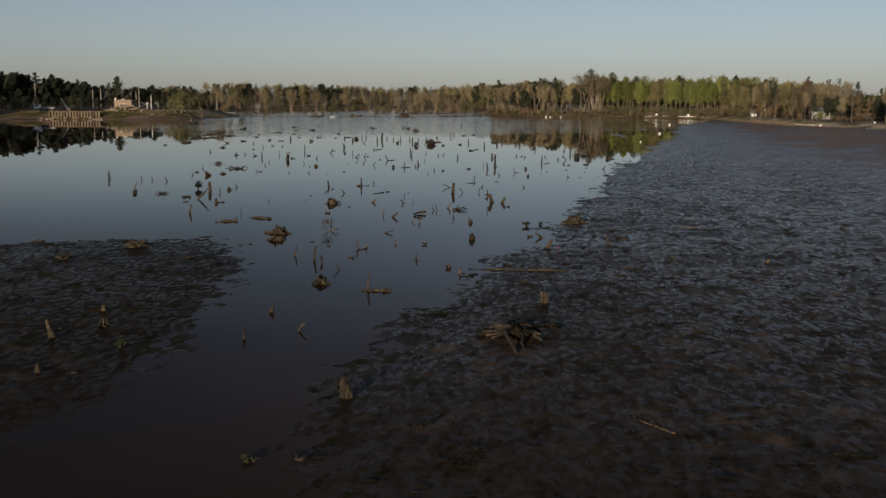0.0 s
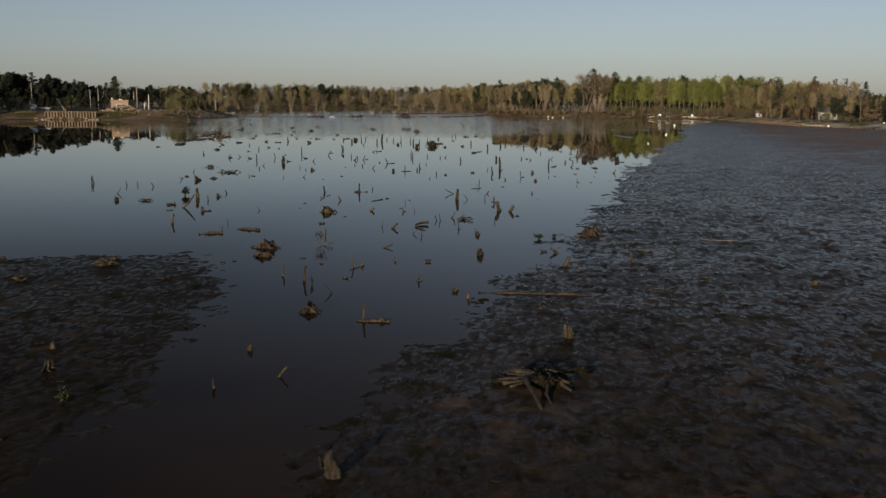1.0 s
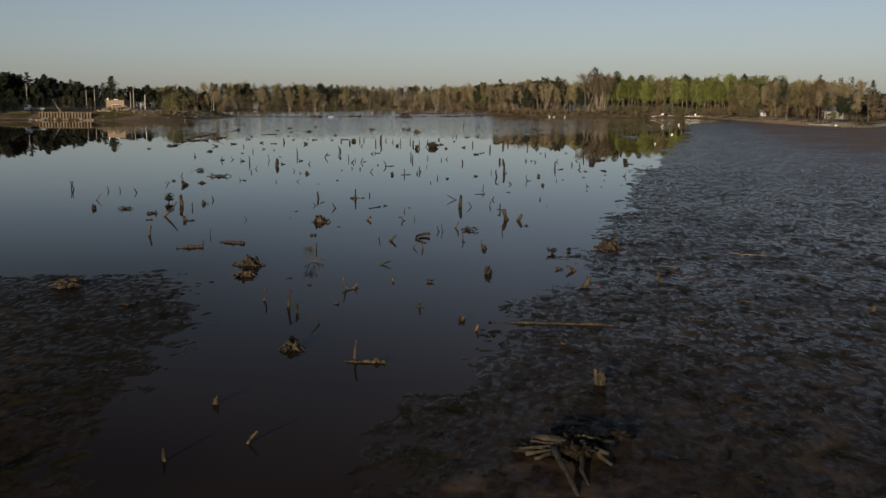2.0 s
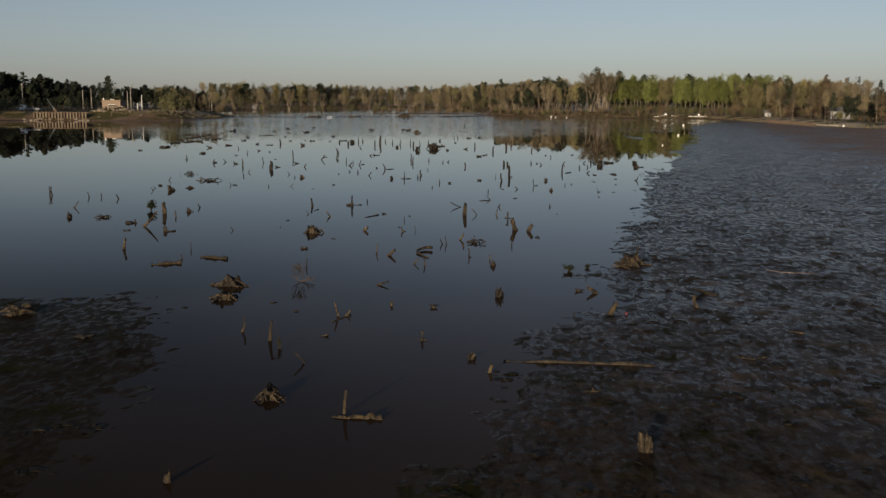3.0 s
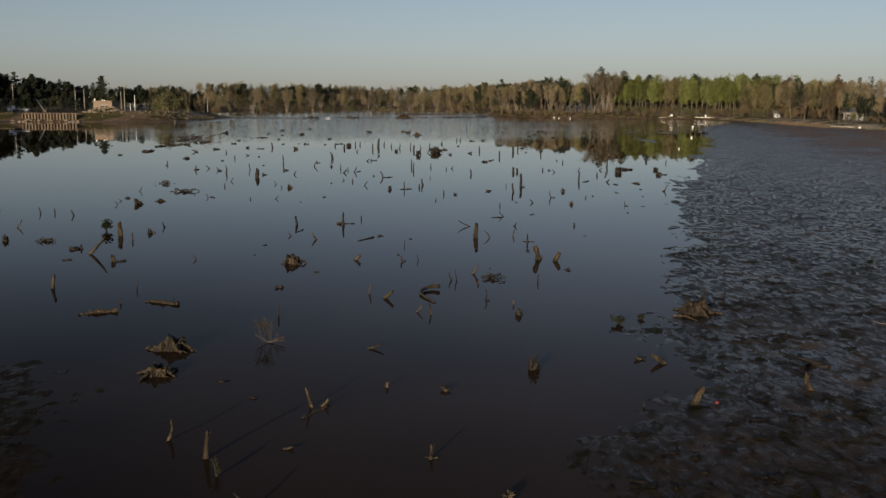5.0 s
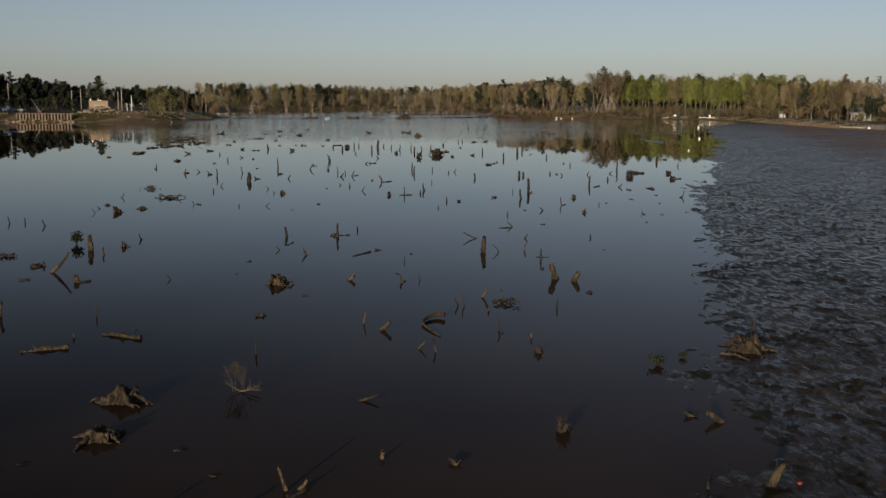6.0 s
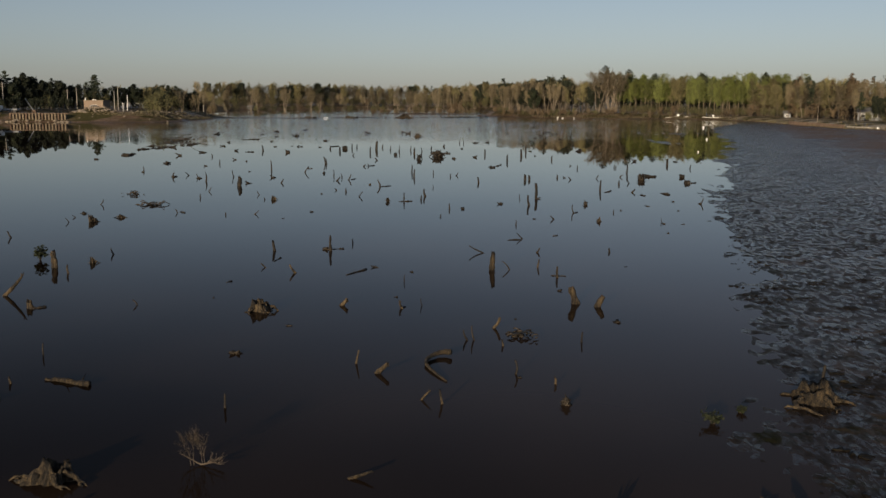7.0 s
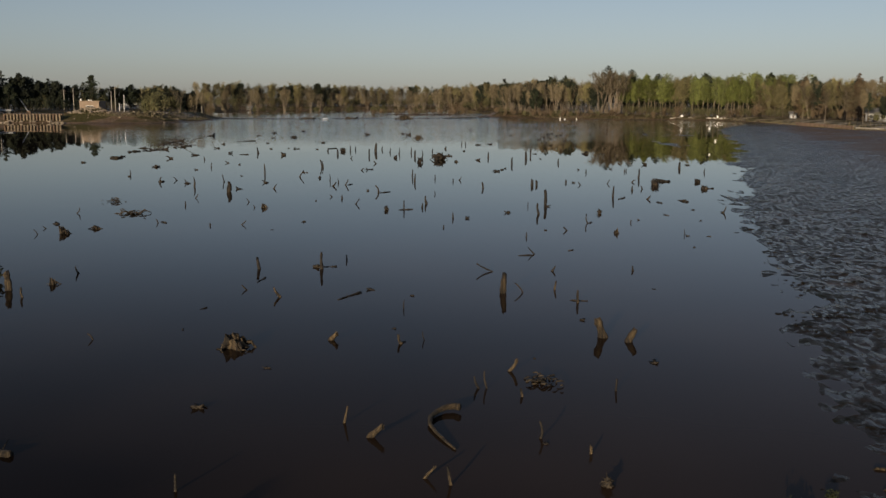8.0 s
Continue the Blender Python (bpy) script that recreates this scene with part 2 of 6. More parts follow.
    bp.inputs["Strength"].default_value, bp.inputs["Distance"].default_value = 0.5, 0.010
    link(tex[2].outputs[0], bp.inputs["Height"])
    link(bo.outputs[0], bp.inputs["Normal"])
    bq = n.new("ShaderNodeBump")
    bq.inputs["Strength"].default_value, bq.inputs["Distance"].default_value = 0.4, 0.006
    link(tex[3].outputs[0], bq.inputs["Height"])
    link(bp.outputs[0], bq.inputs["Normal"])
    link(bq.outputs[0], b.inputs["Normal"])
    return m


def water_material():
    """Silty brown water: opaque with a mirror-like skin and faint ripples."""
    m = bpy.data.materials.new("silty_water")
    m.use_nodes = True
    n, link = m.node_tree.nodes, m.node_tree.links.new
    b = n["Principled BSDF"]
    geo = n.new("ShaderNodeNewGeometry")
    big, small, silt = (n.new("ShaderNodeTexNoise") for _ in range(3))
    big.inputs["Scale"].default_value, small.inputs["Scale"].default_value, silt.inputs["Scale"].default_value = 0.35, 2.6, 0.09
    for t in (big, small, silt):
        t.inputs["Detail"].default_value = 2.0
        link(geo.outputs["Position"], t.inputs["Vector"])
    r = n.new("ShaderNodeValToRGB")
    r.color_ramp.elements[0].position, r.color_ramp.elements[1].position = 0.15, 0.7
    r.color_ramp.elements[0].color, r.color_ramp.elements[1].color = (0.0090, 0.0056, 0.0038, 1), (0.0340, 0.0220, 0.0145, 1)
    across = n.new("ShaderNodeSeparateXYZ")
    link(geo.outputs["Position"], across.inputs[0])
    # base colour darkens towards -x
    left_tone = n.new("ShaderNodeMapRange")
    left_tone.inputs["From Min"].default_value, left_tone.inputs["From Max"].default_value = -11, 3
    left_tone.inputs["To Min"].default_value, left_tone.inputs["To Max"].default_value = -0.28, 0.06
    link(across.outputs[0], left_tone.inputs[0])
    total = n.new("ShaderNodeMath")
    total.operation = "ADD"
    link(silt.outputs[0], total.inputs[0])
    link(left_tone.outputs[0], total.inputs[1])
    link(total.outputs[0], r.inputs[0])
    link(r.outputs[0], b.inputs["Base Color"])
    b.inputs["Roughness"].default_value, b.inputs["IOR"].default_value = 0.010, 1.087
    breeze = n.new("ShaderNodeTexNoise")
    breeze.inputs["Scale"].default_value, breeze.inputs["Detail"].default_value = 1.0, 3.0
    wide = n.new("ShaderNodeMapping")
    wide.inputs["Scale"].default_value = (0.008, 0.03, 1)
    link(geo.outputs["Position"], wide.inputs[0])
    link(wide.outputs[0], breeze.inputs["Vector"])
    oval = n.new("ShaderNodeMapping")
    oval.inputs["Scale"].default_value = (1.0, 0.35, 1)
    link(geo.outputs["Position"], oval.inputs[0])
    out = n.new("ShaderNodeVectorMath")
    out.operation = "DISTANCE"
    out.inputs[1].default_value = (-30, 168, 0)
    link(oval.outputs[0], out.inputs[0])
    near = n.new("ShaderNodeMapRange")
    near.inputs["From Min"].default_value, near.inputs["From Max"].default_value = 112, 68
    link(out.outputs["Value"], near.inputs[0])
    gust = n.new("ShaderNodeMath")
    gust.operation = "MULTIPLY"
    link(near.outputs[0], gust.inputs[0])
    link(breeze.outputs[0], gust.inputs[1])
    shallow = n.new("ShaderNodeVectorMath")
    shallow.operation = "DISTANCE"
    shallow.inputs[1].default_value = (-15, 34, 0)
    link(geo.outputs["Position"], shallow.inputs[0])
    lap = n.new("ShaderNodeMapRange")
    lap.inputs["From Min"].default_value, lap.inputs["From Max"].default_value = 14, 6
    lap.inputs["To Max"].default_value = 0.05
    link(shallow.outputs["Value"], lap.inputs[0])
    power = n.new("ShaderNodeMapRange")
    power.inputs["From Max"].default_value = 0.6
    power.inputs["To Min"].default_value, power.inputs["To Max"].default_value = 0.0008, 0.45
    link(gust.outputs[0], power.inputs[0])
    bp = n.new("ShaderNodeBump")
    bp.inputs["Strength"].default_value, bp.inputs["Distance"].default_value = 0.012, 0.02
    link(big.outputs[0], bp.inputs["Height"])
    bq = n.new("ShaderNodeBump")
    bq.inputs["Distance"].default_value = 0.12
    skin = n.new("ShaderNodeMapRange")
    skin.inputs["From Max"].default_value = 0.5
    skin.inputs["To Min"].default_value, skin.inputs["To Max"].default_value = 0.0, 0.75
    link(gust.outputs[0], skin.inputs[0])
    # the index rises with y, and again over the rippled patch
    far_index = n.new("ShaderNodeMapRange")
    far_index.inputs["From Min"].default_value, far_index.inputs["From Max"].default_value = 25, 130
    far_index.inputs["To Min"].default_value, far_index.inputs["To Max"].default_value = 1.078, 1.150
    link(across.outputs[1], far_index.inputs[0])
    index = n.new("ShaderNodeMath")
    index.operation = "ADD"
    link(far_index.outputs[0], index.inputs[0])
    link(skin.outputs[0], index.inputs[1])
    # the index drops towards -x on the nearer water
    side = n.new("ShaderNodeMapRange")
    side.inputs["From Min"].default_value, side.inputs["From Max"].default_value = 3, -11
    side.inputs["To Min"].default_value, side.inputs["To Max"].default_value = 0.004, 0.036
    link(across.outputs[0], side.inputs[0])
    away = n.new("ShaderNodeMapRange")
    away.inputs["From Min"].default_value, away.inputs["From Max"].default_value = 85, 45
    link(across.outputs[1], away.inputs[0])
    left_drop = n.new("ShaderNodeMath")
    left_drop.operation = "MULTIPLY"
    link(side.outputs[0], left_drop.inputs[0])
    link(away.outputs[0], left_drop.inputs[1])
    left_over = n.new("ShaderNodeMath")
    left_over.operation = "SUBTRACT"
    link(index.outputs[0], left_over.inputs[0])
    link(left_drop.outputs[0], left_over.inputs[1])
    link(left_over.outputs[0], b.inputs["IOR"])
    both = n.new("ShaderNodeMath")
    both.operation = "ADD"
    link(power.outputs[0], both.inputs[0])
    link(lap.outputs[0], both.inputs[1])
    link(both.outputs[0], bq.inputs["Strength"])
    link(small.outputs[0], bq.inputs["Height"])
    link(bp.outputs[0], bq.inputs["Normal"])
    link(bq.outputs[0], b.inputs["Normal"])
    return m


# ---- mesh helpers ----
BALLS = {}


class Shape:
    """Collects vertices and faces for one mesh."""

    def __init__(self):
        self.v, self.f = [], []

    def tube(self, points, radii, sides=6, cap=True):
        """A tube along points; its ends are closed."""
        base, n = len(self.v), len(points)
        side = None
        for i, (p, r) in enumerate(zip(points, radii)):
            a = Vector(points[max(i - 1, 0)])
            c = Vector(points[min(i + 1, n - 1)])
            d = (c - a).normalized()
            if side is None:
                side = d.orthogonal().normalized()
            side = (side - d * side.dot(d)).normalized()
            up = d.cross(side)
            for k in range(sides):
                w = 2 * math.pi * k / sides
                self.v.append(Vector(p) + (side * math.cos(w) + up * math.sin(w)) * r)
        for i in range(n - 1):
            for k in range(sides):
                a, c = base + i * sides + k, base + i * sides + (k + 1) % sides
                self.f.append((a, c, c + sides, a + sides))
        if cap:
            self.f.append(tuple(base + k for k in reversed(range(sides))))
            self.f.append(tuple(base + (n - 1) * sides + k for k in range(sides)))

    def box(self, centre, size, turn=0.0, tilt=0.0):
        base = len(self.v)
        m = Matrix.Translation(centre) @ Matrix.Rotation(turn, 4, "Z") @ Matrix.Rotation(tilt, 4, "Y")
        for sx in (-0.5, 0.5):
            for sy in (-0.5, 0.5):
                for sz in (-0.5, 0.5):
                    self.v.append(m @ Vector((sx * size[0], sy * size[1], sz * size[2])))
        for q in ((0, 1, 3, 2), (4, 6, 7, 5), (0, 4, 5, 1), (2, 3, 7, 6), (0, 2, 6, 4), (1, 5, 7, 3)):
            self.f.append(tuple(base + k for k in q))

    def blob(self, centre, size, rough=0.35, seed=0, level=2, freq=1.7):
        """A knobbly lump, from an icosphere pushed in and out."""
        if level not in BALLS:
            bm = bmesh.new()
            bmesh.ops.create_icosphere(bm, subdivisions=level, radius=1)
            BALLS[level] = ([w.co.copy() for w in bm.verts], [tuple(w.index for w in q.verts) for q in bm.faces])
            bm.free()
        base = len(self.v)
        off = Vector((seed * 3.7, seed * 1.3, seed * 2.1))
        for w in BALLS[level][0]:
            k = 1 + rough * noise.noise(w * freq + off) * 1.6
            self.v.append(Vector(centre) + Vector((w.x * size[0] * k, w.y * size[1] * k, w.z * size[2] * k)))
        for q in BALLS[level][1]:
            self.f.append(tuple(base + i for i in q))

    def leaf(self, p, u, w):
        base = len(self.v)
        p, u, w = Vector(p), Vector(u), Vector(w)
        self.v += [p - u - w, p + u - w * 0.4, p + u * 0.8 + w, p - u * 0.6 + w * 0.7]
        self.f.append((base, base + 1, base + 2, base + 3))

    def sliver(self, p, d, w):
        base = len(self.v)
        p, d, w = Vector(p), Vector(d), Vector(w)
        self.v += [p - w, p + w, p + d]
        self.f.append((base, base + 1, base + 2))

    def mesh(self, name, mat, smooth=False):
        me = bpy.data.meshes.new(name)
        me.from_pydata([tuple(v) for v in self.v], [], self.f)
        me.materials.append(mat)
        if smooth:
            me.polygons.foreach_set("use_smooth", [True] * len(me.polygons))
        me.update()
        return me


def part(name, shape, mat, parent=None, label="", smooth=False):
    """Links a shape as one mesh object, under a thing where parent is given."""
    ob = new(name, shape.mesh(name, mat, smooth))
    if parent:
        ob.parent = parent
    return tagged(ob, label)


def thing(name, x, y, z=0.0, rz=0.0, label="", category="", group=""):
    """An Empty at a thing's base, to carry its parts."""
    ob = new(name)
    ob.empty_display_size = 0.2
    ob.matrix_basis = pose(x, y, z, 0, 0, rz)
    return tagged(ob, label, category, group)


# ---- the ground and the water ----
LAKE = [(-230, -320), (-210, 120), (-183, 255), (-166, 299), (-155, 305), (-135, 307), (-118, 304), (-106, 316), (-104, 345),
        (-112, 392), (-140, 425), (-205, 600), (-190, 655), (-150, 720), (-113, 800), (-62, 810), (-36, 750), (-8, 560),
        (-12, 490), (-18, 458), (-14, 446), (-3, 440), (7, 426), (18, 408), (36, 405), (55, 405), (70, 397), (80, 362), (78.5, 335), (79.5, 300),
        (80.5, 274), (90, 256), (112, 200), (130, 100), (140, 0), (140, -320)]


def land_distance(px, py):
    """Metres beyond the lake's shore; negative out on the lake."""
    best = np.full(px.shape, 1e9)
    inside = np.zeros(px.shape, bool)
    for (ax, ay), (bx, by) in zip(LAKE, LAKE[1:] + LAKE[:1]):
        ex, ey = bx - ax, by - ay
        t = np.clip(((px - ax) * ex + (py - ay) * ey) / (ex * ex + ey * ey), 0, 1)
        best = np.minimum(best, np.hypot(px - ax - t * ex, py - ay - t * ey))
        if ay != by:
            cross = (ay > py) != (by > py)
            inside ^= cross & (px < ax + (py - ay) / (by - ay) * ex)
    return np.where(inside, -best, best)


def lattice(px, py, seed):
    """Smooth value noise between -1 and 1."""
    ix, iy = np.floor(px).astype(np.int64), np.floor(py).astype(np.int64)
    fx, fy = px - ix, py - iy
    fx, fy = fx * fx * (3 - 2 * fx), fy * fy * (3 - 2 * fy)

    def value(a, b):
        h = (a * 374761393 + b * 668265263 + seed * 982451653) & 0x7FFFFFFF
        h = ((h ^ (h >> 13)) * 1274126177) & 0x7FFFFFFF
        return ((h ^ (h >> 16)) & 0xFFFF) / 32767.5 - 1

    top = value(ix, iy) * (1 - fx) + value(ix + 1, iy) * fx
    low = value(ix, iy + 1) * (1 - fx) + value(ix + 1, iy + 1) * fx
    return top * (1 - fy) + low * fy


def step(v, a, b):
    t = np.clip((v - a) / (b - a), 0, 1)
    return t * t * (3 - 2 * t)


def height(px, py):
    """The height of the ground: lake bed, mud flats, banks."""
    px, py = np.asarray(px, float), np.asarray(py, float)
    z = np.full(px.shape, -0.5)
    wob = 1.0 * lattice(px * 0.22, py * 0.22, 3) + 0.25 * lattice(px * 0.9, py * 0.9, 4)
    # mud flat that rises out of the water
    edge = np.interp(py, [10, 23, 30, 36, 41, 45, 54, 67, 79, 95, 106, 137, 196, 250, 281, 330, 372],
                     [-0.6, -0.2, 1.0, 1.6, 3.2, 5.2, 6.8, 8.3, 10.2, 13.6, 15.0, 22, 36, 44, 50, 66, 80])
    inn = px - edge + wob * (0.6 + np.clip(py / 120, 0, 1.2))
    tx, ty = px + 0.25 * lattice(px * 1.9, py * 1.9, 15), py + 0.25 * lattice(px * 1.9, py * 1.9, 16)
    clods = (0.26 * lattice(tx * 1.5 + ty * 0.3, ty * 1.15 - tx * 0.3, 11) + 0.36 * lattice(tx * 2.9 - ty * 0.5, ty * 2.1 + tx * 0.6, 12)
             + 0.20 * lattice(tx * 4.6 + ty * 0.4, ty * 3.2, 13) + 0.26 * lattice(px * 0.45, py * 0.38, 14))
    flat = -0.007 + 0.030 * step(inn, -0.8, 3.0) + 0.025 * step(inn, 6, 30) * step(py, 45, 110) + 0.11 * step(py, 90, 230) * step(inn, 4, 40)
    mud = flat + (0.024 - 0.012 * step(inn, 1, 5)) * clods
    z = np.maximum(z, np.where(inn > -4, mud - 0.09 * step(-inn, 0.3, 3.5), -0.5))
    # low shoal on the other side
    right = np.interp(py, [8, 17, 21, 26, 32, 40, 49, 52], [-6.5, -6.2, -5.6, -5.6, -6.4, -8.2, -9.6, -11])
    inn2 = np.minimum(right - px, (50 + (px + 10.4) * 0.75 - py) * 0.8) + 0.6 * wob
    shoal = -0.006 + 0.025 * step(inn2, -0.8, 3) - 0.024 * step(py, 37, 47) + (0.018 - 0.009 * step(inn2, 0.5, 3)) * clods - 0.09 * step(-inn2, 0.2, 3.0)
    z = np.maximum(z, np.where(inn2 > -4, shoal, -0.5))
    # muck just awash off the far mud
    off = np.sqrt(((px - 30 - (py - 225) * 0.16) / 13) ** 2 + ((py - 225) / 62) ** 2)
    muck = 0.035 * lattice(px * 0.42, py * 0.11, 17) + 0.03 * lattice(px * 1.1, py * 0.3, 18) - 0.022 - 0.05 * step(off, 0.5, 1.1)
    z = np.maximum(z, np.where(off < 1.2, muck, -0.5))
    # narrow bar across the far water
    line = np.interp(px, [-115, -85, -60, -40, -8, 20], [385, 384, 396, 402, 436, 440])
    bar = 0.30 - np.abs(py - line) * 0.11 + 0.14 * lattice(px * 0.16, py * 0.16, 21) + 0.05 * lattice(px * 0.8, py * 0.8, 22)
    z = np.maximum(z, np.where((px > -118) & (px < 20), bar, -0.5))
    # low islet with brush
    islet = 0.45 - 0.5 * np.sqrt(((px + 47) / 30) ** 2 + ((py - 505) / 9) ** 2) + 0.12 * lattice(px * 0.2, py * 0.2, 23)
    z = np.maximum(z, np.maximum(islet, -0.5))
    # land
    d = land_distance(px, py)
    low = 1.0 - 0.45 * step(px, 30, 70)
    rise = (0.15 + 2.1 * step(d, -1.0, 10.0) * low + 5 * step(d, 120, 500)
            + (0.3 * lattice(px * 0.09, py * 0.09, 31) + 0.12 * lattice(px * 0.5, py * 0.5, 32)) * step(d, 0, 6))
    z = np.maximum(z, np.where(d > 0, rise, 0.15 + 0.14 * d))
    # heap of rubble before the gatehouse, grassed spit
    z += 2.3 * np.exp(-(((px + 131) / 6.0) ** 2 + ((py - 321) / 5) ** 2)) * step(d, -2, 3)
    z += 0.6 * np.exp(-(((px + 116) / 9) ** 2 + ((py - 325) / 10) ** 2)) * step(d, -2, 3)
    return z


def lines(parts):
    out = [parts[0][0]]
    for start, stop, first, grow in parts:
        w = first
        while out[-1] + w < stop:
            out.append(out[-1] + w)
            w *= grow
        out.append(stop)
    return np.array(out)


xs = np.concatenate([-lines([(22, 40, 0.21, 1.05), (40, 420, 0.7, 1.05), (420, 3200, 30, 1.3)])[::-1],
                     lines([(-21.9, 17, 0.17, 1.0), (17, 60, 0.18, 1.04), (60, 420, 0.9, 1.045), (420, 3200, 30, 1.3)])])
ys = np.concatenate([-lines([(-8, 300, 2.5, 1.1), (300, 3000, 60, 1.5)])[::-1],
                     lines([(8.1, 56, 0.21, 1.0), (56, 130, 0.21, 1.03), (130, 480, 1.2, 1.012), (480, 900, 4, 1.04), (900, 4200, 25, 1.3)])])
gx, gy = np.meshgrid(xs, ys)
gz = height(gx, gy)
nx, ny = len(xs), len(ys)
me = bpy.data.meshes.new("ground")
me.vertices.add(nx * ny)
me.vertices.foreach_set("co", np.stack([gx, gy, gz], -1).astype(np.float32).ravel())
k = (np.arange(ny - 1)[:, None] * nx + np.arange(nx - 1)[None, :]).ravel()
quads = np.stack([k, k + 1, k + nx + 1, k + nx], -1)
me.loops.add(quads.size)
me.loops.foreach_set("vertex_index", quads.ravel().astype(np.int32))
me.polygons.add(len(quads))
me.polygons.foreach_set("loop_start", np.arange(0, quads.size, 4, dtype=np.int32))
me.polygons.foreach_set("use_smooth", np.ones(len(quads), bool))
me.update(calc_edges=True)
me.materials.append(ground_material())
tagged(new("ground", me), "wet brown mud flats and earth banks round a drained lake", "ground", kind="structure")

wx = Shape()
wx.v = [Vector(p) for p in ((-3200, -3000, 0), (3200, -3000, 0), (3200, 4200, 0), (-3200, 4200, 0))]
wx.f = [(0, 1, 2, 3)]
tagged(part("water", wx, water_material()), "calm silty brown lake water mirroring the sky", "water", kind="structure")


def ground_z(x, y):
    return float(height(np.array([x]), np.array([y]))[0])


# ---- trees ----
def limbs(shape, rng, base, way, length, radius, depth, tips, spread=0.6, sides=4):
    """A limb that forks; notes its tips."""
    p, d = Vector(base), Vector(way).normalized()
    pts, rad = [p.copy()], [radius]
    n = 3 if sides > 3 else 2
    for i in range(n):
        d = (d + Vector((rng.gauss(0, 0.10), rng.gauss(0, 0.10), 0.06 + rng.gauss(0, 0.05)))).normalized()
        p = p + d * length / n
        pts.append(p.copy())
        rad.append(radius * (1 - 0.72 * (i + 1) / n))
    shape.tube(pts, rad, sides, cap=False)
    tips.append((pts[-2], d))
    tips.append((p, d))
    if depth:
        for i in range(rng.choice((2, 3))):
            w = rng.uniform(0, 2 * math.pi)
            side = d.orthogonal().normalized()
            side = Matrix.Rotation(w, 3, d) @ side
            limbs(shape, rng, pts[rng.choice((-2, -1))], d + side * rng.uniform(0.4, 1) * spread, length * rng.uniform(0.55, 0.8),
                  radius * 0.5, depth - 1, tips, spread, 3)


def broadleaf(name, seed, tall, bark, foliage, stems=1, leafy=0.0, low=0.4, width=0.34, twigs=1500, big=1.0):
    """A deciduous tree about tall metres high: stems, rising limbs and an airy crown of twigs or young leaves along them."""
    rng = random.Random(seed)
    tree = thing(name, 0, 0)
    wood, crown, runs = Shape(), Shape(), []
    for s in range(stems):
        swing = 2 * math.pi * (s + rng.random() * 0.6) / stems
        fan = 0.26 if stems > 1 else 0.04
        lean = Vector((math.cos(swing) * fan * rng.uniform(0.4, 1), math.sin(swing) * fan * rng.uniform(0.4, 1), 1))
        top = tall * rng.uniform(0.80, 0.93)
        r = tall * 0.0098 * rng.uniform(0.8, 1.2) / (1 + 0.25 * (stems > 1))
        root = Vector((math.cos(swing), math.sin(swing), 0)) * 0.35 * (stems > 1) + Vector((0, 0, -0.4))
        pts = [root]
        for i in range(1, 7):
            pts.append(root + lean * (top * i / 6) + Vector((rng.gauss(0, 0.13), rng.gauss(0, 0.13), 0)))
        wood.tube(pts, [r * (1.15 - 0.95 * i / 6) for i in range(7)], 6, cap=False)
        runs.append((pts[4], pts[6], 0.5))
        count = 12 if stems == 1 else 7
        for i in range(count):
            f = low + (0.96 - low) * (i + rng.random()) / count
            j = min(int(f * 6), 5)
            q = pts[j].lerp(pts[j + 1], f * 6 - j)
            w = swing + rng.gauss(0, 1.0) if stems > 1 else i * 2.4 + rng.gauss(0, 0.4)
            up = rng.uniform(0.9, 2.2)
            reach = min(tall * width * rng.uniform(0.6, 1.0) * (1.25 - 0.65 * f), tall * (1.06 - f) * 1.15)
            d = Vector((math.cos(w), math.sin(w), up)).normalized()
            mid = q + d * reach * 0.5 + Vector((rng.gauss(0, 0.15), rng.gauss(0, 0.15), 0))
            end = mid + (d + Vector((0, 0, 0.35))).normalized() * reach * 0.5
            wood.tube([q, mid, end], [r * 0.42, r * 0.27, 0.015], 4, cap=False)
            runs += [(q, mid, 0.35), (mid, end, 1.0), (mid, end, 1.0)]
            for k in range(2):
                e = (d + Vector((rng.gauss(0, 0.5), rng.gauss(0, 0.5), 0.3))).normalized()
                tip = mid + e * reach * rng.uniform(0.3, 0.5)
                wood.tube([mid, tip], [r * 0.2, 0.012], 3, cap=False)
                runs.append((mid, tip, 0.8))
    weights = [w for _, _, w in runs]
    for a, b, _ in rng.choices(runs, weights, k=twigs):
        q = a.lerp(b, rng.uniform(0.1, 1.1)) + Vector((rng.gauss(0, 0.030), rng.gauss(0, 0.030), rng.gauss(0, 0.026))) * tall
        q.z = max(q.z, 0.2)
        if rng.random() < leafy:
            u = Vector((rng.gauss(0, 1), rng.gauss(0, 1), rng.gauss(0, 1))).normalized()
            crown.sliver(q, u * rng.uniform(0.25, 0.55) * big, u.orthogonal() * rng.uniform(0.11, 0.22) * big)
        else:
            e = ((b - a).normalized() + Vector((rng.gauss(0, 0.5), rng.gauss(0, 0.5), rng.gauss(0.35, 0.4)))).normalized()
            crown.sliver(q, e * rng.uniform(0.7, 1.7), e.orthogonal() * rng.uniform(0.03, 0.065))
    part("trunk", wood, bark, tree)
    part("crown", crown, foliage, tree)
    return tree


